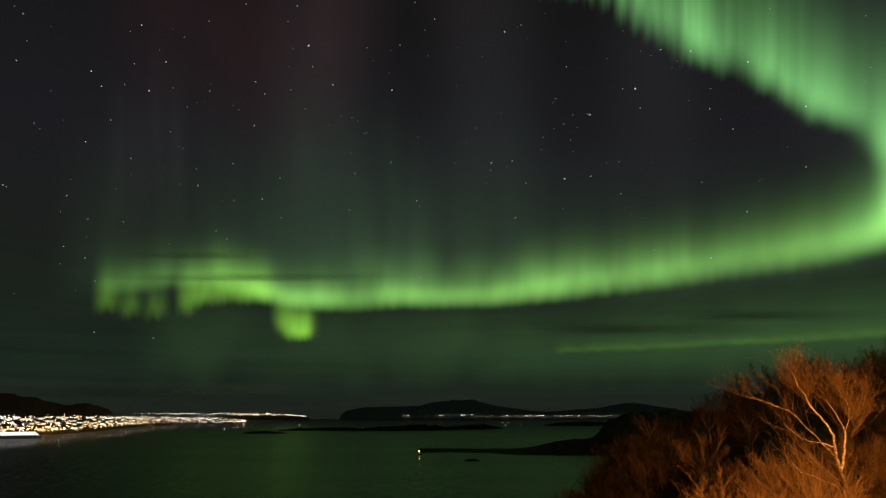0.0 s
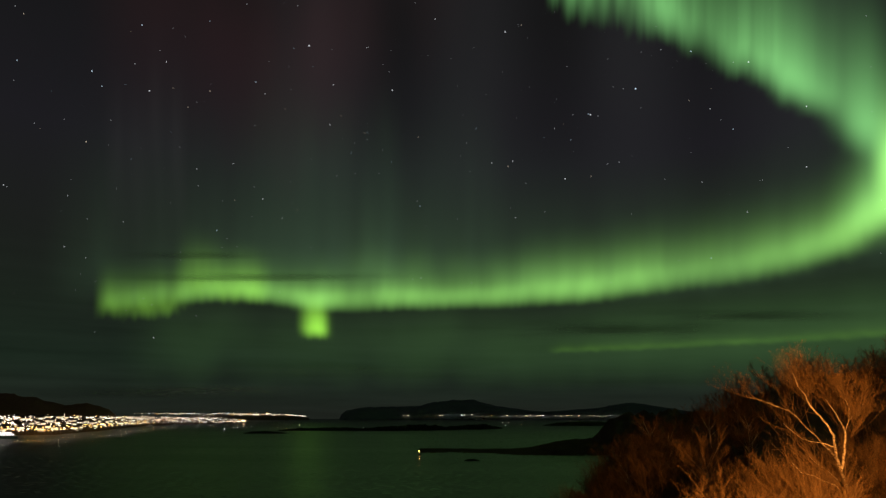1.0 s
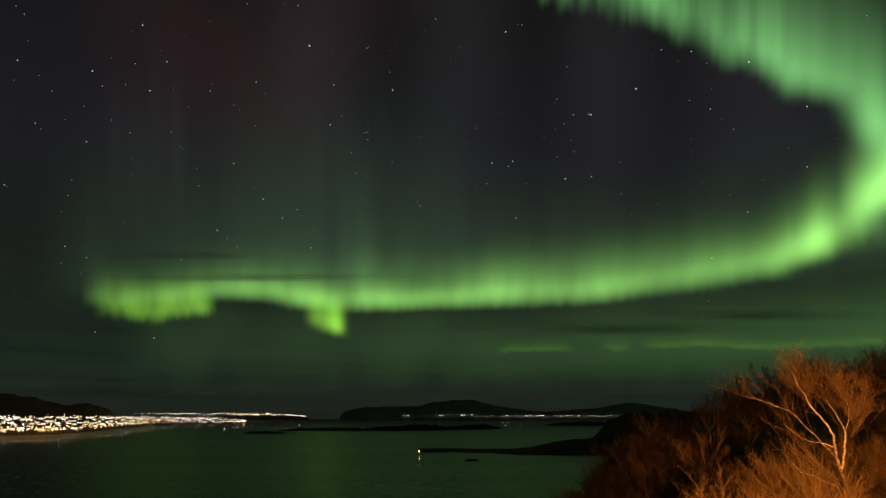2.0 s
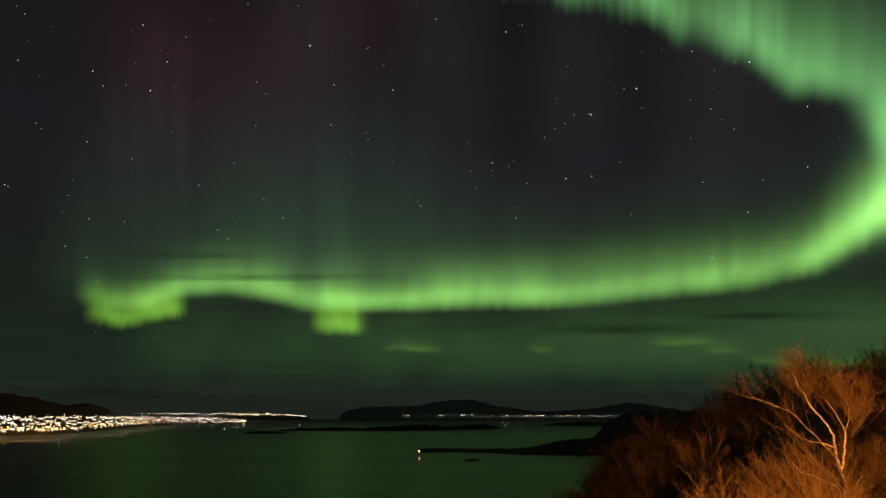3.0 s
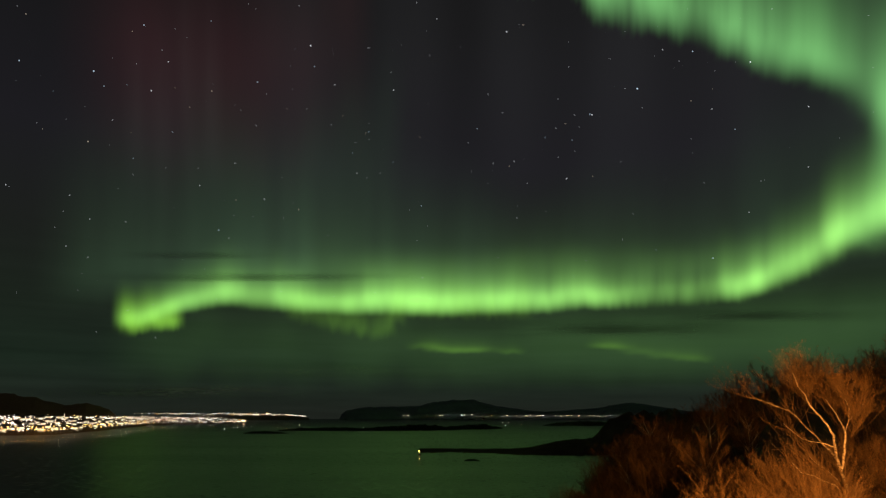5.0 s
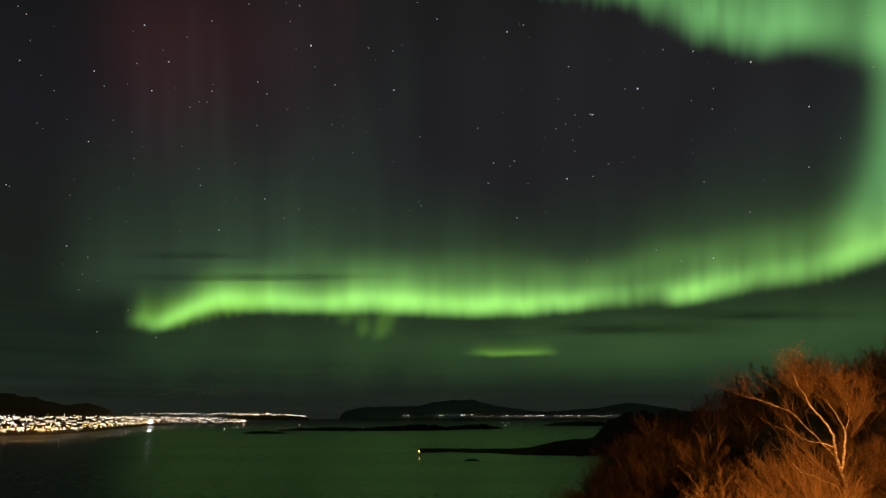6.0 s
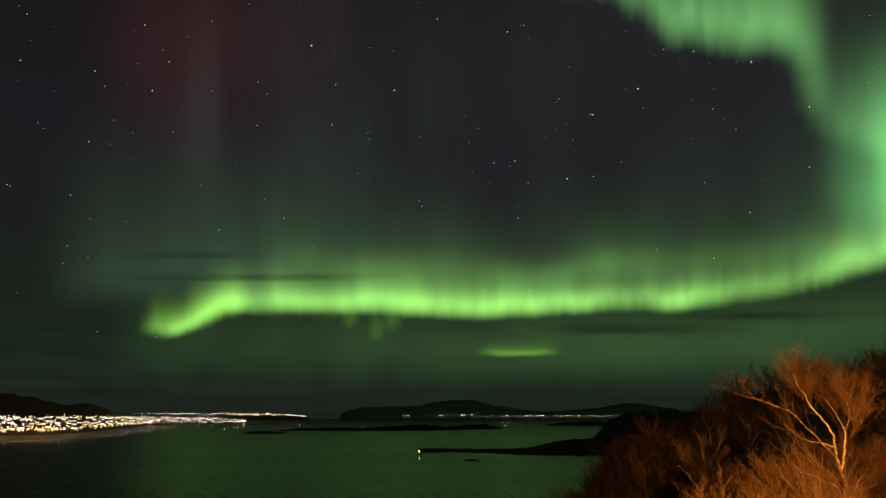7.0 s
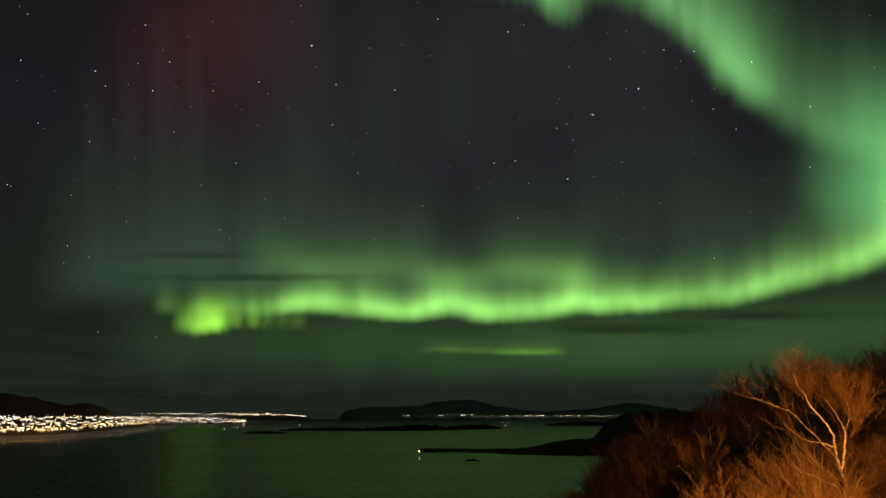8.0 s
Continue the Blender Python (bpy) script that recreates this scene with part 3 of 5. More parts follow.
def street_lamp(mat, size, tall, label):
    root = tagged(new("street_lamp"), label, "street lamp", "street lamps of the towns")
    s = Shape()
    s.tube([(0, 0, -2), (0, 0, tall), (0, -0.8, tall + 0.5)], 0.14, 0.08, 5)
    part("pole", s, STEEL, root)
    s = Shape()
    s.ball((0, -0.9, tall + 0.45), size, 5, 8, 0.75)
    part("lantern", s, mat, root, "glowing lantern")
    return root


def settle(src, az, r, height, first):
    a = radians(az)
    m = pose(r * math.sin(a), r * math.cos(a), max(0.3, height(az, r)), 0, 0, -az + rng.uniform(-25, 25))
    if first:
        src.matrix_world = m
        return src
    return copy_thing(src, m)


HOUSES = [house(10, 8, 5), house(13, 9, 6), house(9, 9, 7)]
LAMPS = [street_lamp(WARM, 0.42, 7, "warm white street lamp by the fjord"), street_lamp(WARM, 0.5, 8, "warm white street lamp by the fjord"), street_lamp(COOL, 0.42, 7, "cool white street lamp by the fjord"),
         street_lamp(SODIUM, 0.7, 8, "orange sodium street lamp by the fjord")]
fresh = set()


def set_down(src, az, r, height):
    first = src.name not in fresh
    fresh.add(src.name)
    return settle(src, az, r, height, first)


def uphill(az, start, level, height):
    """How far out the land first reaches a height."""
    r = start
    while height(az, r) < level and r < start + 320:
        r += 6
    return r


for i in range(190):
    az = -37.5 + 19 * rng.random() ** 1.5
    shore = along(TOWN, az)[0]
    set_down(HOUSES[i % 3], az, shore + 40 + rng.random() * 680, town_height)
for i in range(225):
    az = -37.6 + 19.4 * rng.random() ** 1.25
    shore = along(TOWN, az)[0]
    src = LAMPS[(0, 1, 0, 2, 1, 1, 2, 3)[i % 8]]
    set_down(src, az, shore + 25 + 740 * rng.random() ** 0.9, town_height)
for i in range(84):
    az = -37.5 + 12 * (i / 84) ** 1.1 + rng.uniform(-.1, .1)
    set_down(LAMPS[3], az, along(TOWN, az)[0] + rng.choice((12, 26, 44, 70)), town_height)


def lights(name, label, spots):
    """Lights too small and many to tell apart. Spots: place, radius, kind of lamp."""
    s, kinds = Shape(), []
    for (x, y, z), size, kind in spots:
        n0 = len(s.f)
        s.tube([(x, y, z - 2), (x, y, z + 6)], size * 0.2, size * 0.15, 4)
        kinds += [3] * (len(s.f) - n0)
        n0 = len(s.f)
        s.ball((x, y, z + 6 + size * 0.7), size, 4, 6, 0.8)
        kinds += [kind] * (len(s.f) - n0)
    me = s.mesh(name, WARM)
    for mat in (COOL, SODIUM, STEEL):
        me.materials.append(mat)
    me.polygons.foreach_set("material_index", kinds)
    tagged(new(name, me), label, "lights", kind="stuff")


def far_lights():
    spots = []
    for i in range(330):
        if i < 230:
            az = -27.5 + 14.6 * rng.random() ** 0.7
            r = uphill(max(az, -22.4), along(SPIT, az)[0] + 10, 40 - rng.random() * 16 if az < -14.5 else 26, spit_height)
            z = spit_height(az, r) if az > -22.4 else 36.0
        else:
            az = -4.2 + 23 * rng.random() ** 0.8
            r = uphill(az, along(FAR, az)[0] + 8, 20 + rng.uniform(-1, 1), far_height)
            z = far_height(az, r)
        a = radians(az)
        spots.append(((r * math.sin(a), r * math.cos(a), z), rng.choice((0.5, 0.7, 1.0)), (0, 0, 1, 0, 2, 0)[i % 6]))
    lights("far_lights", "rows of small white and orange lights on the far coast", spots)
    spots = []
    for i in range(1900):
        az = -37.6 + 19.2 * rng.random() ** 1.25
        r = along(TOWN, az)[0] + 20 + 760 * rng.random()
        a = radians(az)
        spots.append(((r * math.sin(a), r * math.cos(a), town_height(az, r) - 2), rng.choice((0.22, 0.28, 0.34, 0.46)), (0, 0, 1, 0, 2)[i % 5]))
    lights("porch_lights", "many tiny porch and window lights among the houses", spots)


far_lights()


def beacon(lamp, label):
    root = tagged(new("beacon"), label, "beacon", "beacons in the fjord")
    s = Shape()
    s.tube([(0, 0, -2), (0, 0, 0.6)], 1.6, 1.3, 10)
    part("base", s, ROCK, root)
    s = Shape()
    s.tube([(0, 0, 0.6), (0, 0, 3.0)], 0.8, 0.55, 10)
    part("tower", s, PAINT, root)
    s = Shape()
    s.ball((0, 0, 3.4), 0.5, 6, 10)
    part("lantern", s, lamp, root, "glowing lantern")
    return root


p = bearing(-2.22, 0, 620)
light = beacon(SODIUM, "small white harbour beacon with an orange light")
light.matrix_world = pose(p.x, p.y, 0.3)
for az, r in ((-14.45, 1560), (7.4, 2300)):
    q = bearing(az, 0, r)
    copy_thing(light, pose(q.x, q.y, 0.3))
q = bearing(-19.9, 0, 1640)
white_light = beacon(COOL, "small white harbour beacon with a white light")
white_light.matrix_world = pose(q.x, q.y, 0.3)
for az, r in ((5.9, 2080), (-7.5, 1545)):
    q = bearing(az, 0, r)
    copy_thing(white_light, pose(q.x, q.y, 0.3 if r > 2000 else 4.0))


def floodlit_mast():
    root = tagged(new("floodlight_mast"), "orange floodlight mast on the point of the quay", "floodlight")
    s = Shape()
    s.tube([(0, 0, -2), (0, 0, 9)], 0.4, 0.25, 8)
    part("pole", s, STEEL, root)
    for x, z in ((-4.6, 8.0), (-1.6, 9.5), (1.6, 9.5), (4.6, 8.0)):
        s = Shape()
        s.ball((x, -0.6, z), 1.6, 6, 10, 0.8)
        part("lantern", s, HARBOUR, root, "glowing orange floodlight")
    return root


q = bearing(-18.3, 0, 2930)
floodlit_mast().matrix_world = pose(q.x, q.y, 1.0)


def ferry():
    """A lit ferry heading out of the fjord."""
    root = tagged(new("ferry"), "white passenger ferry with rows of bright windows", "ship")
    s, n = Shape(), 14
    for i in range(n + 1):
        t = i / n
        half = 8.0 * min(1.0, (t / 0.22) ** 0.6 if t < 0.22 else 1.0) * (1.0 if t < 0.92 else 0.9)
        x = -46 + 92 * t
        s.v += [Vector((x, -half * 0.8, -1.5)), Vector((x, -half, 5)), Vector((x, half, 5)), Vector((x, half * 0.8, -1.5))]
    for i in range(n):
        for j in range(4):
            a, c = i * 4 + j, i * 4 + (j + 1) % 4
            s.f.append((a, c, c + 4, a + 4))
    s.f += [(3, 2, 1, 0), (n * 4, n * 4 + 1, n * 4 + 2, n * 4 + 3)]
    part("hull", s, PAINT, root)
    for z, x0, x1 in ((5, -32, 42), (8, -26, 38)):
        s = Shape()
        s.box(x0, -7, z, x1, 7, z + 3, 0.97)
        deck = part("deck_house", s, PAINT, root)
        for i in range(18):
            x = x0 + 3 + (x1 - x0 - 6) * i / 17
            s = Shape()
            s.box(x - 1.1, -7.15, z + 1.1, x + 1.1, -6.8, z + 2.1)
            part("window", s, SALOON, deck, "lit window")
    s = Shape()
    s.tube([(10, 0, 11), (12, 0, 16)], 2.2, 1.8, 12)
    part("funnel", s, TILES, root)
    s = Shape()
    s.tube([(-20, 0, 11), (-20, 0, 18)], 0.35, 0.2, 6)
    part("mast", s, STEEL, root)
    return root


def workboat():
    """A moored boat whose searchlight sweeps over the fjord."""
    root = tagged(new("workboat"), "small white workboat with a turning searchlight", "boat")
    s = Shape()
    s.box(-9, -3, -1, 9, 3, 2.2, 1.08)
    part("hull", s, PAINT, root)
    s = Shape()
    s.box(-3, -2.2, 2.2, 4, 2.2, 5.2, 0.9)
    part("wheelhouse", s, PAINT, root)
    s = Shape()
    s.tube([(0, 0, 5), (0, 0, 9.7)], 0.5, 0.4, 8)
    part("mast", s, STEEL, root)
    head = new("searchlight")
    head.parent = root
    # Housing and lens are far oversized, so that the disc stands for the glare.
    s, n = Shape(), 20
    for y, r in ((2.2, 5.4), (-1.8, 5.4), (-1.8, 5.2), (2.0, 5.2)):
        for j in range(n):
            a = 2 * math.pi * j / n
            s.v.append(Vector((r * math.cos(a), y, r * math.sin(a))))
    for i in range(3):
        for j in range(n):
            k = (j + 1) % n
            s.f.append((i * n + j, i * n + k, (i + 1) * n + k, (i + 1) * n + j))
    s.f.append(tuple(range(n)))
    head.data = None
    part("housing", s, STEEL, head)
    s = Shape()
    s.tube([(0, 0.3, 0), (0, 0.0, 0)], 5.15, 5.15, 20)
    part("lens", s, FLOOD, head, "bright white lens, oversized to stand for its glare")
    return root, head


ship = ferry()
boat, searchlight = workboat()
q = bearing(-25.9, 0, 2265)
boat.matrix_world = pose(q.x, q.y, 0.2, 0, 0, 25.9)


# ---- low clouds ----
def cloud(az0, az1, els, thick, dist, dense, label):
    """A thin streak of cloud before the sky, between two bearings; els: its height in degrees at the start, the middle and the end."""
    s, n = Shape(), 40
    for i in range(n + 1):
        t = i / n
        a = radians(az0 + (az1 - az0) * t)
        el = els[0] * (1 - t) * (1 - 2 * t) + els[1] * 4 * t * (1 - t) + els[2] * t * (2 * t - 1)
        for j in range(7):
            u = j / 6 - 0.5
            r = dist + 0.4 * dist * radians(thick) * math.cos(math.pi * u)
            s.v.append(Vector((r * math.sin(a), r * math.cos(a), dist * math.tan(radians(el)) + dist * radians(thick) * u)))
    for i in range(n):
        for j in range(6):
            a = i * 7 + j
            s.f.append((a, a + 7, a + 8, a + 1))
    me = s.mesh("cloud", CLOUD, True)
    uv = me.attributes.new("band", "FLOAT", "POINT")
    uv.data.foreach_set("value", [(k % 7) / 6 for k in range(len(s.v))])
    ob = tagged(new("cloud", me), label, "cloud", "thin clouds")
    ob.color = (1, 1, 1, dense)
    ob.location.z = 40
    return ob


cloud(-34.1, -1.4, (11.09, 12.59, 13.31), 1.25, 1500, 0.95, "thin dark cloud streak before the aurora")
cloud(-32.8, -13.9, (13.08, 14.16, 15.01), 1.1, 1550, 0.5, "thin dark cloud streak before the aurora")
cloud(-4.7, 37.5, (8.17, 7.76, 6.52), 2.35, 1400, 0.75, "dark cloud streaks low over the fjord")
cloud(14.7, 40.2, (9.27, 8.40, 7.35), 1.53, 1450, 0.7, "dark cloud streaks low over the fjord")
cloud(-38.7, -8.9, (1.59, 1.84, 2.02), 1.53, 4550, 0.7, "grey cloud bank low over the town")
cloud(-29.3, 11.7, (3.59, 4.06, 4.03), 2.35, 4600, 0.4, "faint grey cloud streak low over the fjord")


# ---- stars ----
def starfield():
    root = tagged(new("starfield"), "cold white stars slowly turning across the night sky", "stars")
    kinds = []
    for mat in (STAR, STAR, STAR_WARM, STAR, STAR_BLUE):
        s = Shape()
        s.ball((0, 0, 0), 1.0, 4, 6)
        kinds.append(s.mesh("star", mat))
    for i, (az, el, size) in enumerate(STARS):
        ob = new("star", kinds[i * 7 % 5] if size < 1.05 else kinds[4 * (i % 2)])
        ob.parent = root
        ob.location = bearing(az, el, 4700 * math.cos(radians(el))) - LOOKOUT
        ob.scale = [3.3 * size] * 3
    faint, rnd = Shape(), random.Random(3)
    for i in range(260):
        az, el = rnd.uniform(-42, 42), 8.5 + 36 * rnd.random()
        q = bearing(az, el, 4700 * math.cos(radians(el))) - LOOKOUT
        faint.ball(q, 1.0 + 0.5 * rnd.random() ** 2, 4, 6)
    tagged(part("star_dust", faint, STAR, root), kind="stuff")
    root.location = LOOKOUT
    return root


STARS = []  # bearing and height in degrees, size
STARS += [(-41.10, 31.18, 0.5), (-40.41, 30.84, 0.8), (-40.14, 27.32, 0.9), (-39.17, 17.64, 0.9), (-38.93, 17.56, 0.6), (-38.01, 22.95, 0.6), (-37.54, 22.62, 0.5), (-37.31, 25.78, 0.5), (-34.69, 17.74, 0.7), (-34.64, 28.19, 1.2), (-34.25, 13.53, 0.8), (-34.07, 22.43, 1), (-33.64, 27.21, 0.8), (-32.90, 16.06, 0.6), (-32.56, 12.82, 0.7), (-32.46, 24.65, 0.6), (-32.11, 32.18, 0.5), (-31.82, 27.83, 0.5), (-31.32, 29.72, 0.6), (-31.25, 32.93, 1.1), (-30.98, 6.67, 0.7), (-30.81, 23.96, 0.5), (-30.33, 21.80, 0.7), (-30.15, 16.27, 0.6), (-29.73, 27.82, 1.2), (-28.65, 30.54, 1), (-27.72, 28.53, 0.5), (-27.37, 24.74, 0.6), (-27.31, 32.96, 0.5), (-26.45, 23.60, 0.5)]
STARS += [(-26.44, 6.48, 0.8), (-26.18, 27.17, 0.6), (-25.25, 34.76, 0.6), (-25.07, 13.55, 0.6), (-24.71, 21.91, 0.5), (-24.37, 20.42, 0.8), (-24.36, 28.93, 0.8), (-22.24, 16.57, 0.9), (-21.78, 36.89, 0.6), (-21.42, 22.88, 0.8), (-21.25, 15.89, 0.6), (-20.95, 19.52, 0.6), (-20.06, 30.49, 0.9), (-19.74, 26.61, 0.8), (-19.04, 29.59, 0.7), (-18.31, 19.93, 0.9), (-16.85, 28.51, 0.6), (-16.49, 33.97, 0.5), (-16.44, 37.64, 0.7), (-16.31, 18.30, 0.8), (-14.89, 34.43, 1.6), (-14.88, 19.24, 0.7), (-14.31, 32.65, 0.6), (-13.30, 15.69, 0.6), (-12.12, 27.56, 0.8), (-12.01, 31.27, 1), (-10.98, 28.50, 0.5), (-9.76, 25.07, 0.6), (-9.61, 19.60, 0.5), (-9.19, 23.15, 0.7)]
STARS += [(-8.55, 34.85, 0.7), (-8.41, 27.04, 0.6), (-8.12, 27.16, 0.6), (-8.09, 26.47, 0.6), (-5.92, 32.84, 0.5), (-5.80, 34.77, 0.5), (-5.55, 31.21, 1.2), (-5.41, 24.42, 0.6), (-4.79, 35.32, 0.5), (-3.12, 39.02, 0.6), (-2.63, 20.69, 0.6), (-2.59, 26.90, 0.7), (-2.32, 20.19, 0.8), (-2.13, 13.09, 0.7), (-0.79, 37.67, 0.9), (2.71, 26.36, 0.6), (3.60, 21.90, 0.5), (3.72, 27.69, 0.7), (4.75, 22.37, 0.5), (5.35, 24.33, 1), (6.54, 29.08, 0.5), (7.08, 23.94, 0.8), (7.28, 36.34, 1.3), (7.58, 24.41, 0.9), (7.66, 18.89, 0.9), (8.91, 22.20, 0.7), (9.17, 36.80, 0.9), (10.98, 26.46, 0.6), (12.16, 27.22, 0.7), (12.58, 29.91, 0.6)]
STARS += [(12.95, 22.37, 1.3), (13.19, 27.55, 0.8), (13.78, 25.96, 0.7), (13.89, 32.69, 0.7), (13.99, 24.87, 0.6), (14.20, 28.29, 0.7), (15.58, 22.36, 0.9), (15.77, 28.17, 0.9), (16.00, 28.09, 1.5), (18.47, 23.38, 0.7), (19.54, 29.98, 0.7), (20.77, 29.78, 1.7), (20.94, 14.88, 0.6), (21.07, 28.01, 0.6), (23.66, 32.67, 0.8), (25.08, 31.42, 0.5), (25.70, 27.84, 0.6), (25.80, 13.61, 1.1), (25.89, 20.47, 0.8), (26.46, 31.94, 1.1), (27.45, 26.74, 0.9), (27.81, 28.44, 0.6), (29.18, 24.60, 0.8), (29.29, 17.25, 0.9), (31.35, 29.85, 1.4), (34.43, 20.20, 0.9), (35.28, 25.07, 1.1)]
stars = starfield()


# ---- aurora ----
def sheet(name, mat):
    """A gently folded sheet one metre wide and tall, standing on its foot."""
    s, n = Shape(), 8
    for i in range(n + 1):
        x = i / n - 0.5
        for z in (0.0, 0.5, 1.0):
            s.v.append(Vector((x, 0.10 * math.sin(6.283 * x) + 0.12 * x * x, z)))
    for i in range(n):
        for j in range(2):
            a = i * 3 + j
            s.f.append((a, a + 3, a + 4, a + 1))
    return s.mesh(name, mat, True)


DIP = Matrix.Rotation(radians(16), 4, "X")  # the rays follow the magnetic field, which leans southwards
FOOT = 430.0  # height of the curtain's lower edge above the sea
RAY_MESH, CRISP_MESH, SOFT_MESH, VEIL_MESH, GLEAM_MESH = sheet("ray", RAY), sheet("crisp_ray", CRISP), sheet("soft_ray", SOFT), sheet("veil", VEIL), sheet("gleam", GLEAM)
BAND = []
BAND.append((0, [(-31.4, 9.3, 0.1), (-30.1, 9.4, 0.26), (-25.7, 10.4, 0.2), (-20.9, 10.8, 0.24), (-16.7, 9.8, 0.42), (-14.6, 9.2, 0.81), (-10.3, 9.3, 0.72), (-4.7, 9.7, 0.64), (3.7, 9.7, 0.64), (12.1, 10.1, 0.64), (17.4, 10.5, 0.47), (22.5, 10.8, 0.42), (27.3, 11.1, 0.42), (31.7, 11.3, 0.47), (35.9, 11.6, 0.55), (38.6, 12.1, 0.68), (40.4, 14.0, 0.68), (44.2, 14.6, 0.8)]))
BAND.append((1.0, [(-31.2, 8.4, 0.1), (-29.7, 8.2, 0.28), (-25.6, 9.1, 0.22), (-19.8, 10.0, 0.3), (-15.7, 9.7, 0.43), (-13.0, 9.1, 0.87), (-9.2, 9.4, 0.74), (-3.6, 9.6, 0.61), (3.7, 9.7, 0.65), (9.9, 9.8, 0.57), (14.2, 9.8, 0.83), (17.4, 10.2, 0.57), (22.5, 10.5, 0.43), (27.2, 10.7, 0.48), (31.7, 11.2, 0.52), (34.7, 11.8, 0.61), (37.2, 12.8, 0.7), (39.6, 13.7, 0.7), (40.5, 16.7, 0.7), (44.7, 17.0, 0.8)]))
BAND.append((1.5, [(-32.1, 8.5, 0.09), (-29.9, 8.2, 0.25), (-25.6, 9.1, 0.21), (-19.8, 10.0, 0.35), (-15.7, 9.7, 0.48), (-13.0, 9.1, 0.84), (-9.2, 9.3, 0.75), (-3.6, 9.5, 0.66), (3.7, 9.7, 0.66), (9.9, 9.7, 0.66), (13.1, 9.7, 0.66), (17.9, 10.0, 0.53), (22.5, 10.5, 0.48), (27.2, 10.7, 0.53), (31.7, 11.2, 0.57), (34.7, 11.7, 0.66), (37.2, 12.8, 0.7), (39.6, 13.7, 0.7), (40.5, 16.7, 0.7), (44.7, 17.0, 0.8)]))
BAND.append((3.0, [(-32.9, 8.7, 0.12), (-29.9, 8.2, 0.34), (-27.3, 8.4, 0.49), (-24.7, 9.9, 0.44), (-20.9, 10.3, 0.49), (-16.7, 9.9, 0.64), (-13.0, 9.2, 0.89), (-8.1, 9.2, 0.89), (-1.4, 9.4, 0.74), (6.5, 9.5, 0.74), (12.0, 9.4, 0.74), (17.4, 9.8, 0.64), (22.4, 10.1, 0.64), (28.1, 10.0, 0.54), (31.6, 10.5, 0.44), (33.1, 10.8, 0.69), (35.9, 12.1, 0.74), (38.8, 13.4, 0.79), (40.5, 14.9, 0.79), (44.4, 15.4, 0.8)]))
BAND.append((3.5, [(-32.4, 8.2, 0.12), (-30.3, 7.7, 0.36), (-28.2, 8.6, 0.51), (-24.7, 9.6, 0.46), (-20.9, 10.2, 0.56), (-16.7, 9.8, 0.71), (-13.0, 9.2, 0.92), (-8.1, 9.2, 0.92), (-1.4, 9.3, 0.77), (4.3, 9.5, 0.82), (10.9, 9.5, 0.77), (17.4, 9.7, 0.66), (22.4, 10.0, 0.66), (27.1, 9.7, 0.61), (31.6, 10.5, 0.46), (33.1, 10.8, 0.77), (35.9, 11.8, 0.82), (38.7, 13.0, 0.82), (40.9, 14.8, 0.82), (44.4, 15.4, 0.8)]))
BAND.append((4.0, [(-31.2, 8.1, 0.17), (-29.8, 7.5, 0.44), (-27.8, 8.4, 0.55), (-25.1, 9.3, 0.55), (-20.9, 10.0, 0.72), (-16.7, 9.5, 0.83), (-12.4, 9.1, 1.0), (-7.0, 9.1, 0.94), (-1.4, 9.3, 0.89), (4.3, 9.5, 0.89), (10.9, 9.4, 0.83), (17.3, 9.6, 0.72), (22.4, 9.7, 0.72), (27.6, 9.6, 0.72), (31.6, 10.1, 0.61), (33.7, 10.7, 0.83), (35.9, 11.6, 0.89), (38.7, 12.8, 0.94), (40.9, 14.8, 0.89), (44.4, 15.4, 0.8)]))
BAND.append((4.5, [(-30.7, 7.4, 0.18), (-29.1, 7.1, 0.48), (-27.3, 7.9, 0.6), (-25.1, 8.8, 0.72), (-20.8, 9.7, 0.84), (-16.7, 9.5, 0.9), (-12.4, 9.1, 1.02), (-7.0, 9.0, 1.02), (-1.4, 9.1, 1.2), (2.6, 9.1, 1.2), (6.5, 9.4, 1.02), (12.0, 9.4, 0.9), (17.3, 9.6, 0.78), (22.4, 9.5, 0.78), (27.6, 9.6, 0.78), (31.6, 10.2, 0.78), (33.7, 10.7, 0.9), (36.6, 11.5, 0.96), (39.0, 12.5, 1.02), (40.9, 14.8, 0.96), (44.4, 15.4, 0.8)]))
BAND.append((6.0, [(-28.6, 7.2, 0.15), (-27.8, 6.8, 0.45), (-26.2, 6.5, 0.75), (-24.0, 7.9, 0.98), (-21.2, 8.8, 1.12), (-16.7, 8.9, 1.12), (-12.4, 8.9, 1.2), (-7.0, 9.0, 1.27), (-1.4, 8.9, 1.42), (4.3, 8.8, 1.35), (9.8, 8.9, 1.12), (15.2, 9.1, 0.9), (20.9, 9.4, 0.52), (21.9, 9.2, 1.27), (25.2, 9.4, 1.12), (29.4, 10.0, 0.9), (33.6, 10.2, 0.98), (36.5, 10.8, 1.2), (38.9, 11.6, 1.27), (41.0, 13.5, 1.05), (42.1, 17.6, 0.6), (44.9, 18.2, 0.8)]))
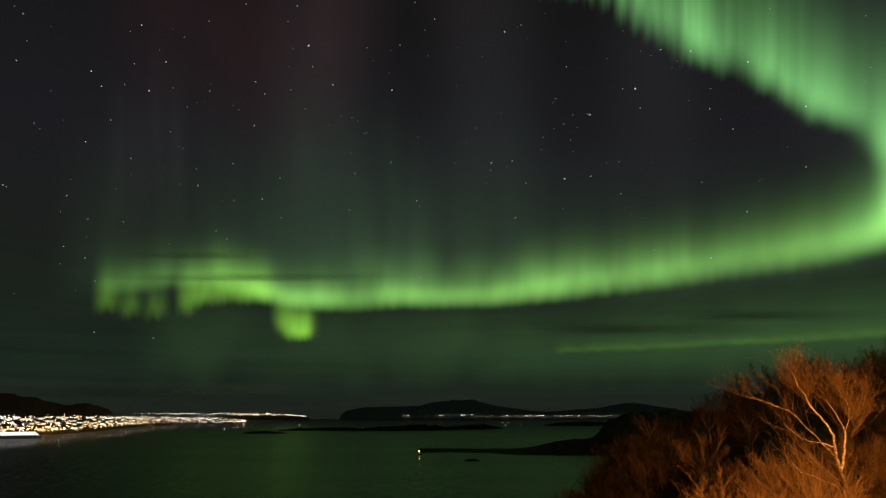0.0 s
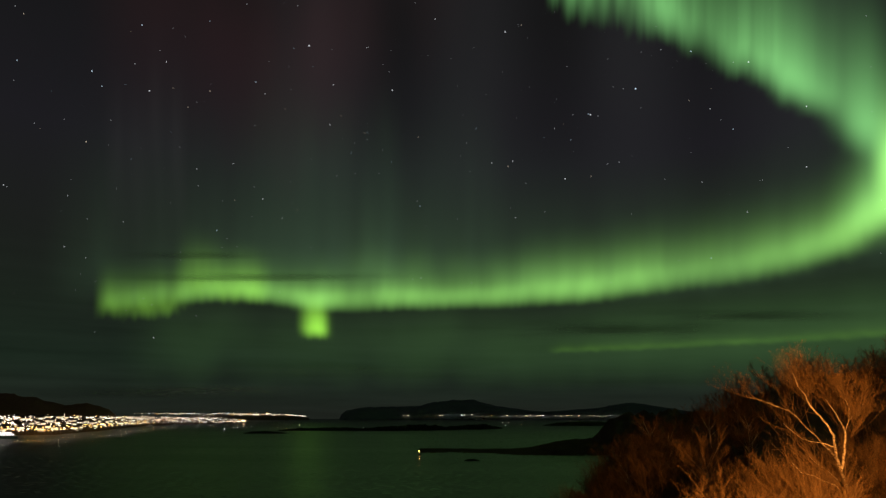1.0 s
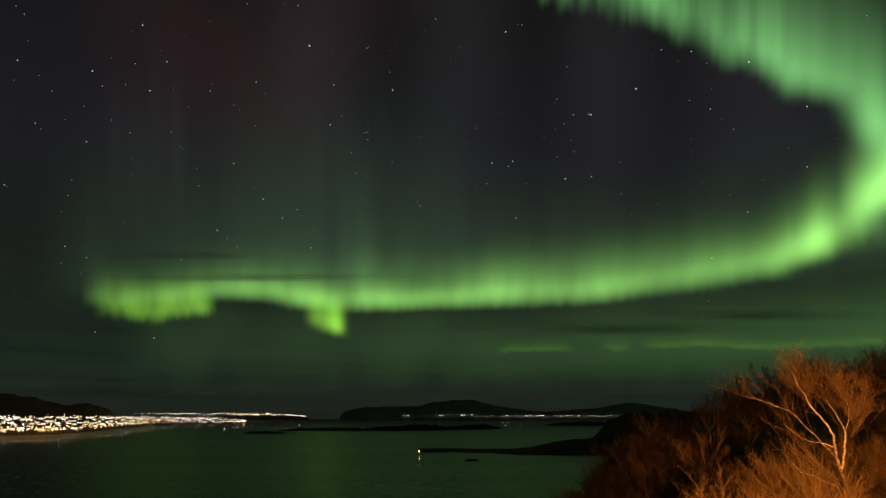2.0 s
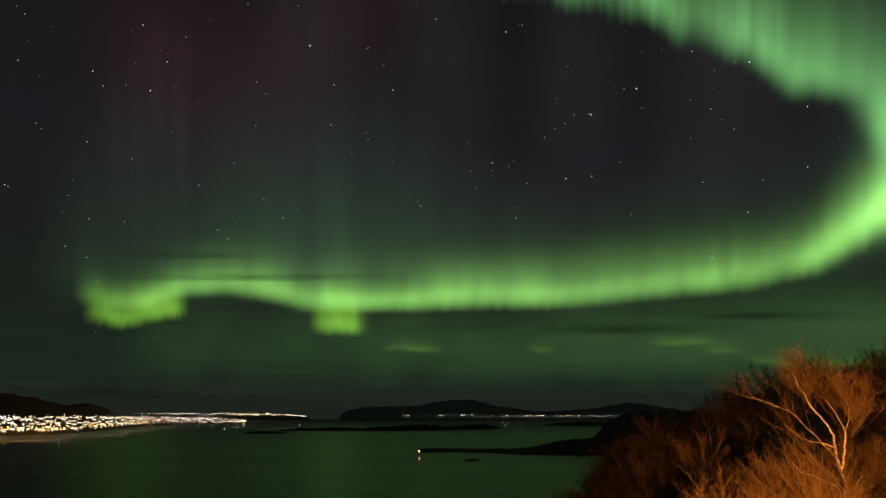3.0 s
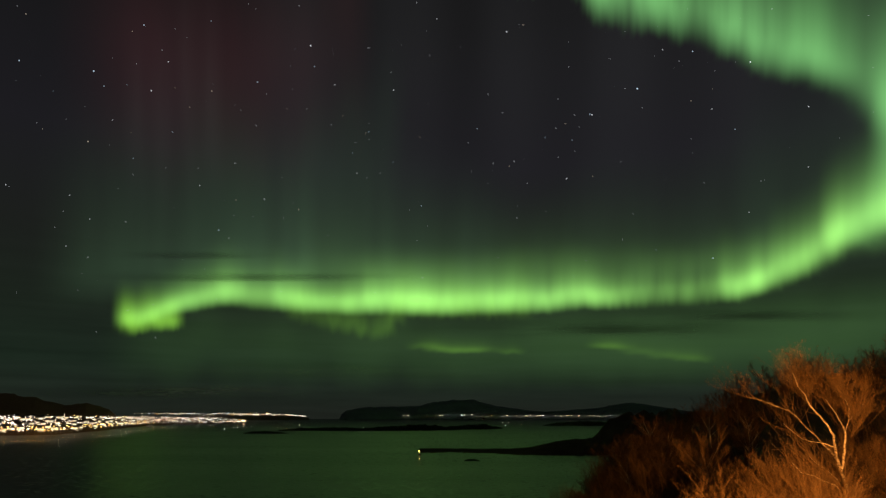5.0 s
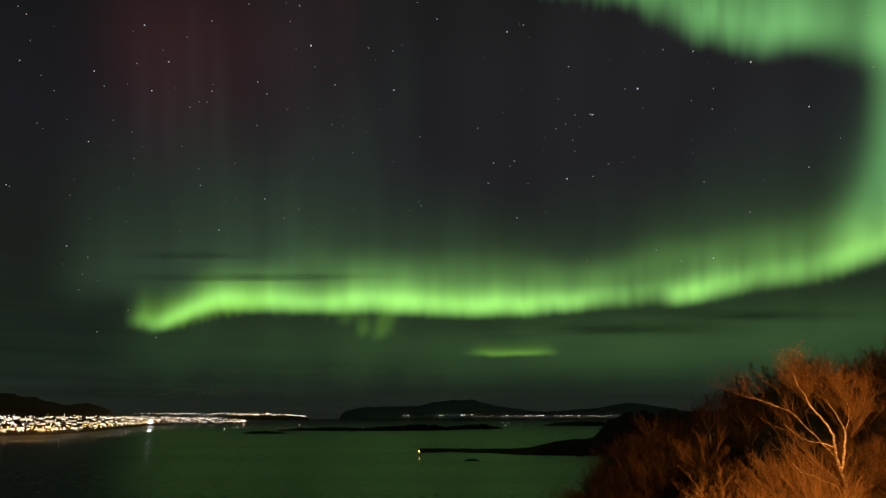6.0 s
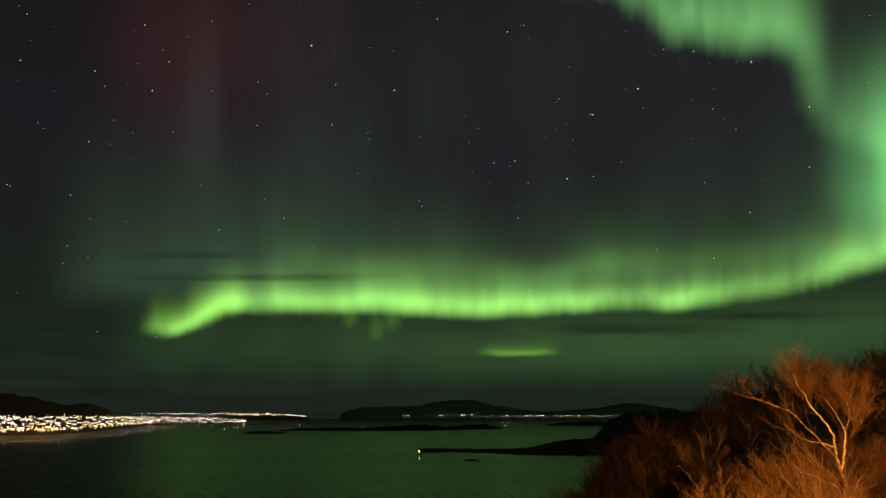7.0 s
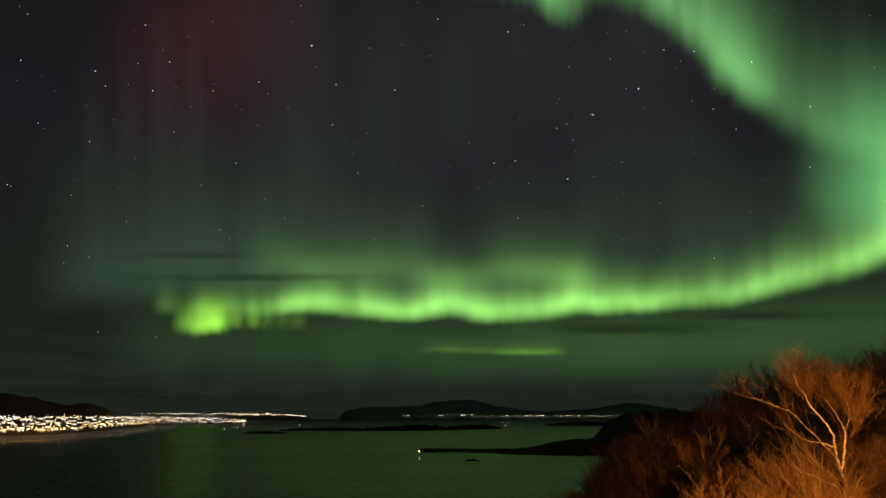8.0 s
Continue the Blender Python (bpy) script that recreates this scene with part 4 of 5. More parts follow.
BAND.append((6.5, [(-28.0, 6.9, 0.15), (-27.2, 6.5, 0.45), (-25.7, 6.3, 0.75), (-23.5, 7.4, 0.98), (-21.2, 8.7, 1.12), (-16.7, 8.9, 1.2), (-12.4, 9.0, 1.2), (-7.0, 9.0, 1.27), (-1.4, 8.8, 1.42), (4.3, 8.7, 1.35), (9.8, 9.0, 1.12), (15.2, 9.3, 0.98), (19.4, 9.6, 0.6), (21.6, 8.7, 1.42), (24.2, 8.7, 1.27), (27.1, 9.2, 0.9), (31.5, 9.8, 0.75), (34.4, 9.9, 0.9), (36.8, 10.5, 1.2), (38.8, 11.4, 1.27), (41.0, 13.5, 1.2), (44.1, 14.2, 0.8)]))
BAND.append((7.0, [(-27.5, 6.7, 0.15), (-26.7, 6.3, 0.45), (-25.2, 6.1, 0.83), (-23.0, 7.2, 0.98), (-21.2, 8.6, 1.12), (-16.7, 8.9, 1.12), (-12.4, 9.0, 1.12), (-7.0, 9.0, 1.27), (-1.4, 8.8, 1.35), (4.3, 8.7, 1.35), (9.8, 8.9, 1.2), (15.2, 8.9, 1.05), (19.3, 8.9, 0.9), (21.6, 8.7, 1.42), (24.7, 8.8, 1.12), (28.0, 9.1, 0.9), (31.5, 9.4, 0.83), (34.4, 9.9, 0.98), (36.8, 10.5, 1.27), (39.5, 11.1, 1.2), (41.0, 13.5, 1.05), (44.1, 14.2, 0.8)]))
BAND.append((7.5, [(-26.4, 7.8, 0.15), (-25.8, 7.5, 0.46), (-24.9, 7.3, 0.91), (-21.1, 8.0, 0.91), (-19.7, 8.7, 0.76), (-16.7, 8.9, 0.99), (-12.5, 9.2, 1.14), (-7.0, 8.9, 1.14), (-1.4, 8.6, 1.37), (4.3, 8.6, 1.37), (9.8, 8.7, 1.3), (15.2, 8.8, 1.14), (19.3, 8.7, 0.99), (21.6, 8.7, 1.22), (24.7, 8.6, 0.99), (29.3, 9.0, 0.84), (33.1, 9.6, 0.99), (35.6, 10.2, 1.07), (38.0, 11.1, 1.22), (40.3, 11.8, 1.07), (41.1, 14.3, 1.07), (44.3, 15.0, 0.8)]))
BAND.append((8.0, [(-28.4, 8.3, 0.05), (-27.3, 8.3, 0.08), (-25.0, 8.0, 0.14), (-23.1, 8.1, 0.19), (-20.7, 8.3, 0.22), (-16.6, 8.5, 0.39), (-14.6, 9.0, 1.08), (-10.3, 8.9, 1.16), (-6.9, 8.6, 1.24), (-3.6, 8.3, 1.47), (0.9, 8.8, 1.32), (4.3, 8.1, 1.4), (9.8, 8.5, 1.32), (13.1, 8.9, 1.55), (16.2, 8.7, 1.16), (21.3, 8.6, 1.08), (26.1, 8.8, 1.01), (29.3, 9.3, 0.93), (33.2, 9.8, 1.08), (35.6, 10.2, 1.16), (38.4, 11.0, 1.24), (40.7, 12.2, 1.08), (43.9, 12.9, 0.8)]))
ARM = []
ARM.append((0, [(35.8, 12.3, 0.15), (38.0, 12.7, 0.28), (39.9, 14.2, 0.52), (40.4, 17.2, 0.80), (39.5, 19.2, 0.92), (37.1, 21.9, 0.92), (34.6, 24.5, 0.92), (31.4, 27.2, 0.86), (26.8, 29.8, 0.69), (21.8, 34.3, 0.30), (16.3, 37.1, 0.27), (9.5, 39.2, 0.24), (0.3, 42.2, 0.18), (-16.7, 45.0, 0.18)]))
ARM.append((1.0, [(36.0, 13.6, 0.15), (38.3, 14.5, 0.28), (40.3, 16.8, 0.52), (39.0, 19.3, 0.86), (36.7, 22.0, 0.86), (34.6, 24.5, 0.86), (32.4, 27.2, 0.92), (28.8, 29.1, 0.69), (24.4, 32.4, 0.57), (19.6, 35.0, 0.30), (15.0, 36.4, 0.27), (10.1, 38.9, 0.18), (0.3, 42.2, 0.18), (-16.7, 45.0, 0.18)]))
ARM.append((1.5, [(36.0, 13.6, 0.15), (38.3, 14.5, 0.28), (40.3, 16.8, 0.52), (39.0, 19.8, 0.86), (37.3, 23.0, 0.86), (34.7, 25.2, 0.80), (32.4, 27.7, 0.86), (28.8, 29.1, 0.57), (24.5, 32.9, 0.57), (19.6, 35.2, 0.30), (15.0, 36.9, 0.24), (10.1, 38.9, 0.18), (0.3, 42.2, 0.18), (-16.7, 45.0, 0.18)]))
ARM.append((3.0, [(35.8, 12.7, 0.15), (38.2, 14.1, 0.28), (40.0, 15.1, 0.52), (40.5, 17.6, 0.8), (39.7, 20.1, 0.7), (38.3, 23.2, 0.7), (36.9, 24.3, 0.75), (34.1, 26.0, 0.7), (32.2, 28.2, 0.7), (29.5, 30.1, 0.65), (25.6, 31.7, 0.55), (22.6, 34.2, 0.4), (17.0, 36.9, 0.4), (7.6, 38.6, 0.4), (-2.3, 41.6, 0.3), (-15.9, 44.9, 0.3)]))
ARM.append((3.5, [(35.8, 12.5, 0.15), (38.1, 13.6, 0.28), (40.0, 15.1, 0.52), (40.6, 18.1, 0.75), (39.8, 21.0, 0.7), (38.1, 24.2, 0.75), (35.4, 25.7, 0.7), (32.9, 27.1, 0.75), (30.0, 29.7, 0.65), (25.2, 32.7, 0.6), (22.1, 34.3, 0.55), (17.0, 36.4, 0.45), (11.5, 37.5, 0.4), (4.4, 38.7, 0.35), (-5.7, 41.5, 0.3), (-15.9, 44.9, 0.3)]))
ARM.append((4.0, [(35.8, 12.3, 0.15), (38.1, 13.4, 0.28), (40.0, 15.1, 0.52), (40.6, 18.1, 0.75), (40.5, 22.2, 0.75), (38.1, 24.2, 0.75), (35.4, 25.9, 0.7), (33.0, 27.5, 0.75), (30.1, 30.2, 0.65), (25.7, 32.6, 0.6), (19.8, 35.0, 0.55), (17.0, 36.9, 0.4), (10.2, 37.9, 0.4), (4.4, 39.7, 0.35), (-5.7, 41.5, 0.3), (-15.9, 44.9, 0.3)]))
ARM.append((4.5, [(35.8, 12.3, 0.15), (38.0, 13.2, 0.28), (40.0, 15.1, 0.52), (40.6, 18.1, 0.75), (40.2, 20.9, 0.7), (38.0, 24.0, 0.75), (35.5, 26.1, 0.7), (33.0, 27.5, 0.75), (29.6, 30.5, 0.7), (24.6, 32.4, 0.6), (19.2, 35.1, 0.6), (17.1, 37.1, 0.4), (10.2, 38.1, 0.35), (4.4, 39.7, 0.3), (-5.6, 40.6, 0.3), (-15.9, 44.9, 0.3)]))
ARM.append((6.0, [(35.8, 12.7, 0.15), (38.3, 14.5, 0.28), (40.6, 18.1, 0.26), (41.5, 22.7, 0.35), (41.2, 26.0, 0.5), (37.8, 26.8, 0.7), (35.5, 28.5, 0.75), (31.5, 30.0, 0.7), (27.2, 31.6, 0.65), (24.2, 33.2, 0.6), (21.1, 35.7, 0.45), (15.3, 37.8, 0.4), (7.7, 40.0, 0.3), (-5.7, 41.9, 0.3), (-15.9, 44.9, 0.3)]))
ARM.append((6.5, [(35.6, 11.4, 0.15), (37.8, 12.1, 0.28), (39.8, 13.8, 0.52), (40.3, 16.8, 0.45), (40.9, 19.8, 0.4), (41.3, 22.8, 0.4), (40.9, 26.1, 0.5), (37.9, 27.3, 0.65), (35.5, 28.5, 0.7), (31.5, 29.8, 0.7), (28.2, 31.1, 0.65), (24.2, 33.0, 0.55), (21.0, 35.3, 0.45), (15.3, 37.8, 0.4), (7.7, 40.0, 0.3), (-5.7, 41.9, 0.3), (-15.9, 44.9, 0.3)]))
ARM.append((7.0, [(35.6, 11.4, 0.15), (37.8, 11.9, 0.28), (39.8, 13.8, 0.45), (40.3, 16.8, 0.7), (40.1, 18.6, 0.4), (37.4, 20.3, 0.4), (35.5, 21.6, 0.32), (35.3, 24.1, 0.22), (35.3, 26.4, 0.3), (34.5, 28.4, 0.6), (31.5, 30.0, 0.65), (28.2, 31.1, 0.65), (24.1, 32.3, 0.6), (22.1, 34.3, 0.6), (18.9, 36.8, 0.35), (11.6, 39.2, 0.3), (-5.7, 41.5, 0.3), (-15.9, 44.9, 0.3)]))
ARM.append((7.5, [(35.7, 12.0, 0.15), (38.0, 12.7, 0.28), (39.9, 14.6, 0.45), (40.3, 16.8, 0.6), (38.6, 18.6, 0.5), (35.3, 20.5, 0.45), (32.1, 22.4, 0.5), (31.1, 24.9, 0.55), (30.8, 26.9, 0.6), (30.3, 28.7, 0.7), (29.3, 30.0, 0.6), (27.7, 31.2, 0.55), (24.7, 32.9, 0.6), (22.7, 34.9, 0.5), (18.9, 36.8, 0.35), (9.6, 38.9, 0.3), (-5.6, 40.6, 0.3), (-15.9, 44.9, 0.3)]))
ARM.append((8.0, [(35.5, 10.9, 0.15), (37.8, 11.6, 0.28), (39.5, 12.5, 0.45), (40.1, 15.5, 0.5), (39.6, 17.9, 0.25), (36.5, 20.0, 0.2), (33.5, 22.4, 0.45), (31.3, 24.1, 0.8), (30.3, 25.8, 0.7), (29.1, 27.5, 0.6), (27.1, 30.9, 0.5), (24.2, 33.4, 0.5), (22.2, 35.3, 0.4), (17.6, 36.1, 0.3), (12.9, 35.2, 0.45), (10.2, 37.9, 0.3), (1.1, 39.8, 0.3), (-8.9, 40.4, 0.3), (-15.9, 44.9, 0.3)]))
HOOK = []
HOOK.append((0, [(-31.2, 8.2, 0.2), (-27.6, 7.6, 0.16), (-24.0, 8.2, 0.12), (-23.7, 9.1, 0.5), (-16.7, 9.7, 0.6)]))
HOOK.append((1.0, [(-30.7, 7.8, 0.35), (-27.7, 7.7, 0.4), (-25.0, 8.3, 0.3), (-24.2, 9.3, 0.4), (-17.3, 9.7, 0.5)]))
HOOK.append((1.5, [(-30.5, 8.0, 0.4), (-27.9, 7.8, 0.7), (-25.0, 8.1, 0.7), (-20.1, 8.5, 0.7)]))
HOOK.append((3.0, [(-31.3, 7.3, 0.6), (-29.7, 6.9, 0.9), (-28.0, 6.9, 0.8), (-25.4, 7.8, 0.8), (-24.3, 8.0, 0.4)]))
HOOK.append((3.5, [(-31.2, 7.0, 0.6), (-29.7, 6.7, 0.9), (-28.2, 6.7, 0.8), (-26.6, 6.6, 0.4), (-24.1, 6.6, 0.35)]))
HOOK.append((4.0, [(-30.6, 6.6, 0.6), (-29.4, 6.3, 1.0), (-27.5, 6.5, 0.9), (-24.4, 7.0, 0.2)]))
HOOK.append((4.5, [(-30.4, 6.9, 0.5), (-29.2, 6.2, 1.0), (-27.0, 6.3, 0.8), (-26.4, 6.6, 0.3)]))
HOOK.append((6.0, [(-27.8, 7.1, 0.3), (-25.8, 6.9, 0.5), (-16.7, 9.1, 0.35)]))
HOOK.append((6.5, [(-27.2, 6.8, 0.3), (-25.3, 6.7, 0.5), (-17.2, 9.1, 0.35)]))
HOOK.append((7.0, [(-26.6, 6.7, 0.35), (-24.8, 6.5, 0.6), (-19.2, 8.7, 0.35)]))
HOOK.append((7.5, [(-25.5, 6.8, 0.5), (-24.3, 6.6, 0.8), (-21.3, 6.9, 0.8)]))
HOOK.append((8.0, [(-24.5, 6.8, 1.0), (-22.9, 6.6, 1.7), (-21.1, 6.7, 1.7), (-20.7, 7.1, 0.3), (-17.1, 7.4, 0.2)]))
SPUR = []
SPUR.append((0, [(-15.9, 7.5, 0.4), (-15.2, 6.8, 0.8), (-14.3, 6.3, 1.2), (-13.3, 6.4, 1.2), (-12.8, 6.8, 0.8)]))
SPUR.append((1.0, [(-13.5, 6.9, 0.4), (-12.8, 6.7, 0.9), (-11.5, 6.6, 0.9)]))
SPUR.append((1.5, [(-13.0, 8.1, 0.4), (-11.8, 7.1, 0.7), (-11.0, 6.7, 1.0)]))
SPUR.append((3.0, [(-12.3, 7.2, 0.5), (-10.2, 7.0, 0.7), (-8.0, 7.0, 0.4)]))
SPUR.append((3.5, [(-13.2, 7.6, 0.3), (-10.7, 7.4, 0.5), (-7.7, 7.6, 0.4)]))
SPUR.append((4.0, [(-13.2, 7.7, 0.3), (-10.2, 7.3, 0.4), (-7.5, 7.4, 0.3), (-6.9, 8.6, 0.3), (-1.4, 8.8, 0.3)]))
SPUR.append((4.5, [(-14.0, 8.2, 0.3), (-10.7, 7.0, 0.35), (-8.0, 6.9, 0.3), (-4.7, 6.8, 0.15), (-3.9, 8.6, 0.3), (6.5, 8.7, 0.3)]))
SPUR.append((6.0, [(-16.7, 8.7, 0.3), (-10.2, 8.5, 0.2), (-8.2, 7.0, 0.2), (-5.7, 6.3, 0.35), (-5.3, 8.7, 0.25), (9.3, 8.5, 0.25)]))
SPUR.append((6.5, [(-16.7, 8.7, 0.3), (-10.2, 8.5, 0.2), (-8.2, 7.0, 0.18), (-5.7, 6.3, 0.32), (-5.3, 8.7, 0.25), (9.3, 8.5, 0.25)]))
SPUR.append((7.0, [(-17.2, 8.6, 0.3), (-10.2, 8.5, 0.2), (-7.4, 6.7, 0.1), (-5.2, 6.4, 0.15), (-4.7, 8.7, 0.25), (9.3, 8.5, 0.25)]))
SPUR.append((7.5, [(-19.7, 8.4, 0.4), (-16.6, 8.6, 0.3), (-12.3, 7.5, 0.1), (-8.0, 7.5, 0.1), (-6.9, 8.6, 0.2), (6.5, 8.4, 0.2)]))
SPUR.append((8.0, [(-23.2, 6.7, 1), (-21.1, 6.7, 1.2), (-20.8, 7.2, 0.15), (-13.4, 7.4, 0.15)]))
LOW = []
LOW.append((0, [(11.0, 5.5, 0.3), (20.5, 5.6, 0.4), (39.1, 5.6, 0.5)]))
LOW.append((1.5, [(10.0, 5.5, 0.3), (20.5, 5.6, 0.4), (39.1, 5.6, 0.5)]))
LOW.append((3.0, [(-5.2, 5.9, 0.3), (-1.3, 5.6, 0.5), (-0.2, 5.5, 0.02), (19.5, 5.6, 0.02), (20.5, 5.8, 0.4), (23.9, 5.8, 0.4), (26.5, 4.4, 0.1), (30.6, 3.5, 0.4), (38.1, 3.2, 0.6)]))
LOW.append((4.0, [(-4.7, 6.0, 0.2), (-1.1, 5.6, 0.6), (2.5, 5.6, 0.6), (3.4, 5.5, 0.02), (19.5, 5.6, 0.02), (20.5, 5.8, 0.4), (23.9, 5.8, 0.3), (26.5, 4.4, 0.1), (30.6, 3.5, 0.4), (36.3, 3.3, 0.5)]))
LOW.append((4.5, [(-4.7, 6.4, 0.2), (-0.8, 5.7, 0.6), (3.7, 5.7, 0.6), (4.5, 5.5, 0.03), (20.5, 5.5, 0.03), (21.3, 5.8, 0.4), (23.9, 5.8, 0.3), (27.3, 4.1, 0.2), (32.6, 3.5, 0.4)]))
LOW.append((6.0, [(3.1, 5.5, 0.4), (4.7, 5.2, 0.9), (10.2, 5.2, 0.9)]))
LOW.append((7.0, [(4.2, 5.5, 0.6), (5.6, 5.2, 1), (10.3, 5.2, 1)]))
LOW.append((7.5, [(-1.6, 5.7, 0.3), (4.8, 5.5, 0.4), (6.1, 5.3, 1), (10.5, 5.2, 1)]))
LOW.append((8.0, [(-1.3, 5.7, 0.35), (4.8, 5.5, 0.4), (6.7, 5.3, 1), (11.1, 5.2, 1)]))
UPPER = []
UPPER.append((0, [(-10.4, 11.6, 0.1), (20.1, 11.9, 0.12), (35.1, 12.0, 0.25), (43.1, 12.3, 0.6), (61.9, 8.8, 0.8)]))
UPPER.append((1.5, [(-10.4, 11.6, 0.1), (12.2, 11.8, 0.3), (35.1, 12.0, 0.25), (43.1, 12.3, 0.6), (61.9, 8.8, 0.7)]))
UPPER.append((4.5, [(-13.1, 11.5, 0.25), (12.2, 11.8, 0.4), (25.0, 11.5, 0.35), (36.0, 12.4, 0.35), (51.2, 10.9, 0.6), (70.0, 8.5, 0.6)]))
UPPER.append((6.0, [(-14.8, 11.6, 0.5), (9.4, 11.7, 0.6), (19.1, 11.7, 0.8), (36.0, 12.4, 0.6), (43.1, 12.3, 0.4)]))
UPPER.append((7.0, [(-15.9, 11.9, 0.7), (9.0, 11.7, 0.9), (16.9, 11.7, 1.5), (20.1, 11.4, 1.0), (35.8, 11.5, 0.3)]))
UPPER.append((7.5, [(-16.4, 11.7, 0.7), (5.0, 11.9, 0.8), (13.0, 11.6, 1.6), (17.5, 11.2, 1.5)]))
UPPER.append((8.0, [(-17.4, 11.7, 0.7), (5.0, 11.8, 0.9), (11.0, 11.2, 1.7), (14.3, 11.0, 2.0)]))
GLOW = []
GLOW.append((0, [(-32.8, 7.8, 0.3), (-29.9, 8.3, 0.35), (-25.5, 8.7, 0.4), (-20.7, 9.0, 0.7), (-14.6, 9.5, 0.85), (-10.3, 9.7, 0.85), (-4.7, 9.8, 0.9), (6.5, 9.8, 0.9), (19.9, 9.5, 0.6), (28.0, 9.7, 0.5), (35.6, 10.3, 0.7), (42.8, 10.6, 0.8), (48.4, 9.6, 1.8), (59.3, 7.4, 2.0)]))
GLOW.append((4.0, [(-33.2, 7.8, 0.6), (-29.9, 8.3, 0.8), (-25.5, 8.7, 0.9), (-20.7, 9.0, 1.1), (-14.6, 9.5, 1.3), (-4.7, 9.6, 1.3), (6.5, 9.5, 1.0), (19.9, 9.3, 0.6), (28.0, 9.5, 0.6), (35.6, 10.3, 0.8), (42.8, 10.6, 1.0), (54.1, 8.5, 1.3)]))
GLOW.append((7.0, [(-32.8, 7.6, 1.1), (-29.9, 8.1, 1.4), (-25.5, 8.4, 1.5), (-20.7, 8.7, 1.6), (-14.6, 9.3, 1.6), (-4.7, 9.6, 1.5), (6.5, 9.5, 1.3), (27.9, 9.0, 0.9), (34.8, 10.0, 0.9), (47.1, 9.9, 0.9)]))
GLOW.append((8.0, [(-33.5, 7.5, 1.3), (-29.9, 8.1, 1.6), (-25.5, 8.4, 1.7), (-20.7, 8.7, 1.7), (-14.6, 9.3, 1.7), (-4.7, 9.6, 1.7), (6.5, 9.5, 1.5), (14.7, 9.3, 1.3), (27.9, 9.0, 1.0), (34.8, 10.0, 0.9), (39.5, 11.1, 0.8)]))
HAZE = []
HAZE.append((0, [(-28.0, 1.5, 0.2), (-4.6, 1.5, 0.55), (19.1, 1.4, 0.8), (39.5, 1.9, 1.0), (58.6, 1.3, 1)]))
HAZE.append((4.0, [(-28.1, 1.4, 0.3), (-12.0, 1.4, 0.6), (19.1, 1.4, 1), (39.5, 1.9, 1.1), (48.1, 1.8, 1)]))
HAZE.append((8.0, [(-28.6, 1.4, 0.3), (-12.0, 1.4, 0.7), (14.2, 1.4, 1.1), (43.5, 1.9, 1.1)]))
FILL = []
FILL.append((0, [(43.1, 12.3, 1), (55.3, 9.6, 1)]))
FILL.append((3.0, [(42.5, 12.4, 1), (55.3, 9.6, 1)]))
FILL.append((6.0, [(39.7, 12.4, 0.8), (46.1, 11.7, 1)]))
FILL.append((7.0, [(36.8, 12.5, 0.5), (41.8, 12.5, 0.8)]))
FILL.append((8.0, [(35.2, 12.5, 0.4), (41.2, 12.6, 0.7)]))
RED_GLOW = []
RED_GLOW.append((0, [(-33.0, 22.5, 0.2), (-17.4, 19.5, 0.5), (-11.9, 19.0, 0.5), (-10.0, 26.2, 0.2), (40.0, 46.0, 0.3)]))
RED_GLOW.append((1.5, [(-33.0, 21.5, 0.3), (-18.5, 18.4, 0.5), (-11.9, 18.4, 0.5), (-10.0, 26.2, 0.2), (32.0, 46.0, 0.3)]))
RED_GLOW.append((4.0, [(-32.4, 18.2, 0.5), (-23.9, 17.4, 0.6), (-13.0, 17.8, 0.6), (-6.0, 24.0, 0.2)]))
RED_GLOW.append((6.0, [(-31.5, 18.1, 0.6), (-27.0, 18.9, 1.0), (-16.8, 18.9, 0.6), (-8.0, 22.0, 0.3)]))
RED_GLOW.append((8.0, [(-30.9, 17.1, 0.5), (-25.3, 19.4, 1.5), (-21.7, 20.4, 1.9), (-12.0, 20.0, 0.5)]))
GREEN_VEIL = []
GREEN_VEIL.append((0, [(-15.5, 15.8, 1), (-4.0, 18.0, 1)]))
GREEN_VEIL.append((4.0, [(-13.5, 16.0, 1), (-5.0, 20.5, 1)]))
GREEN_VEIL.append((8.0, [(-19.0, 16.5, 1), (5.0, 22.0, 1)]))
PALE_RAYS = []
PALE_RAYS.append((0, [(-30.7, 11.9, 1), (-24.6, 12.6, 1)]))
PALE_RAYS.append((1.5, [(-30.9, 11.9, 1), (-24.6, 12.6, 1)]))
PALE_RAYS.append((3.5, [(-31.0, 12.8, 1), (-24.0, 14.2, 1)]))
PALE_RAYS.append((6.0, [(-29.4, 14.0, 1), (-20.9, 15.5, 1)]))
PALE_RAYS.append((6.5, [(-29.0, 14.1, 1), (-21.4, 15.5, 1)]))
PALE_RAYS.append((7.0, [(-24.8, 14.6, 1), (-21.9, 15.4, 1)]))
PALE_RAYS.append((7.5, [(-24.8, 14.6, 1), (-22.8, 15.3, 1)]))
PALE_RAYS.append((8.0, [(-33.5, 12.5, 1), (-22.8, 15.3, 1)]))
DUSK = []
DUSK.append((0, [(-19.9, 10.9, 1), (110.0, 10.8, 1)]))
DUSK.append((4.0, [(-19.0, 10.8, 1), (75.0, 10.8, 1)]))
DUSK.append((8.0, [(-17.9, 10.7, 1), (24.4, 11.4, 1)]))


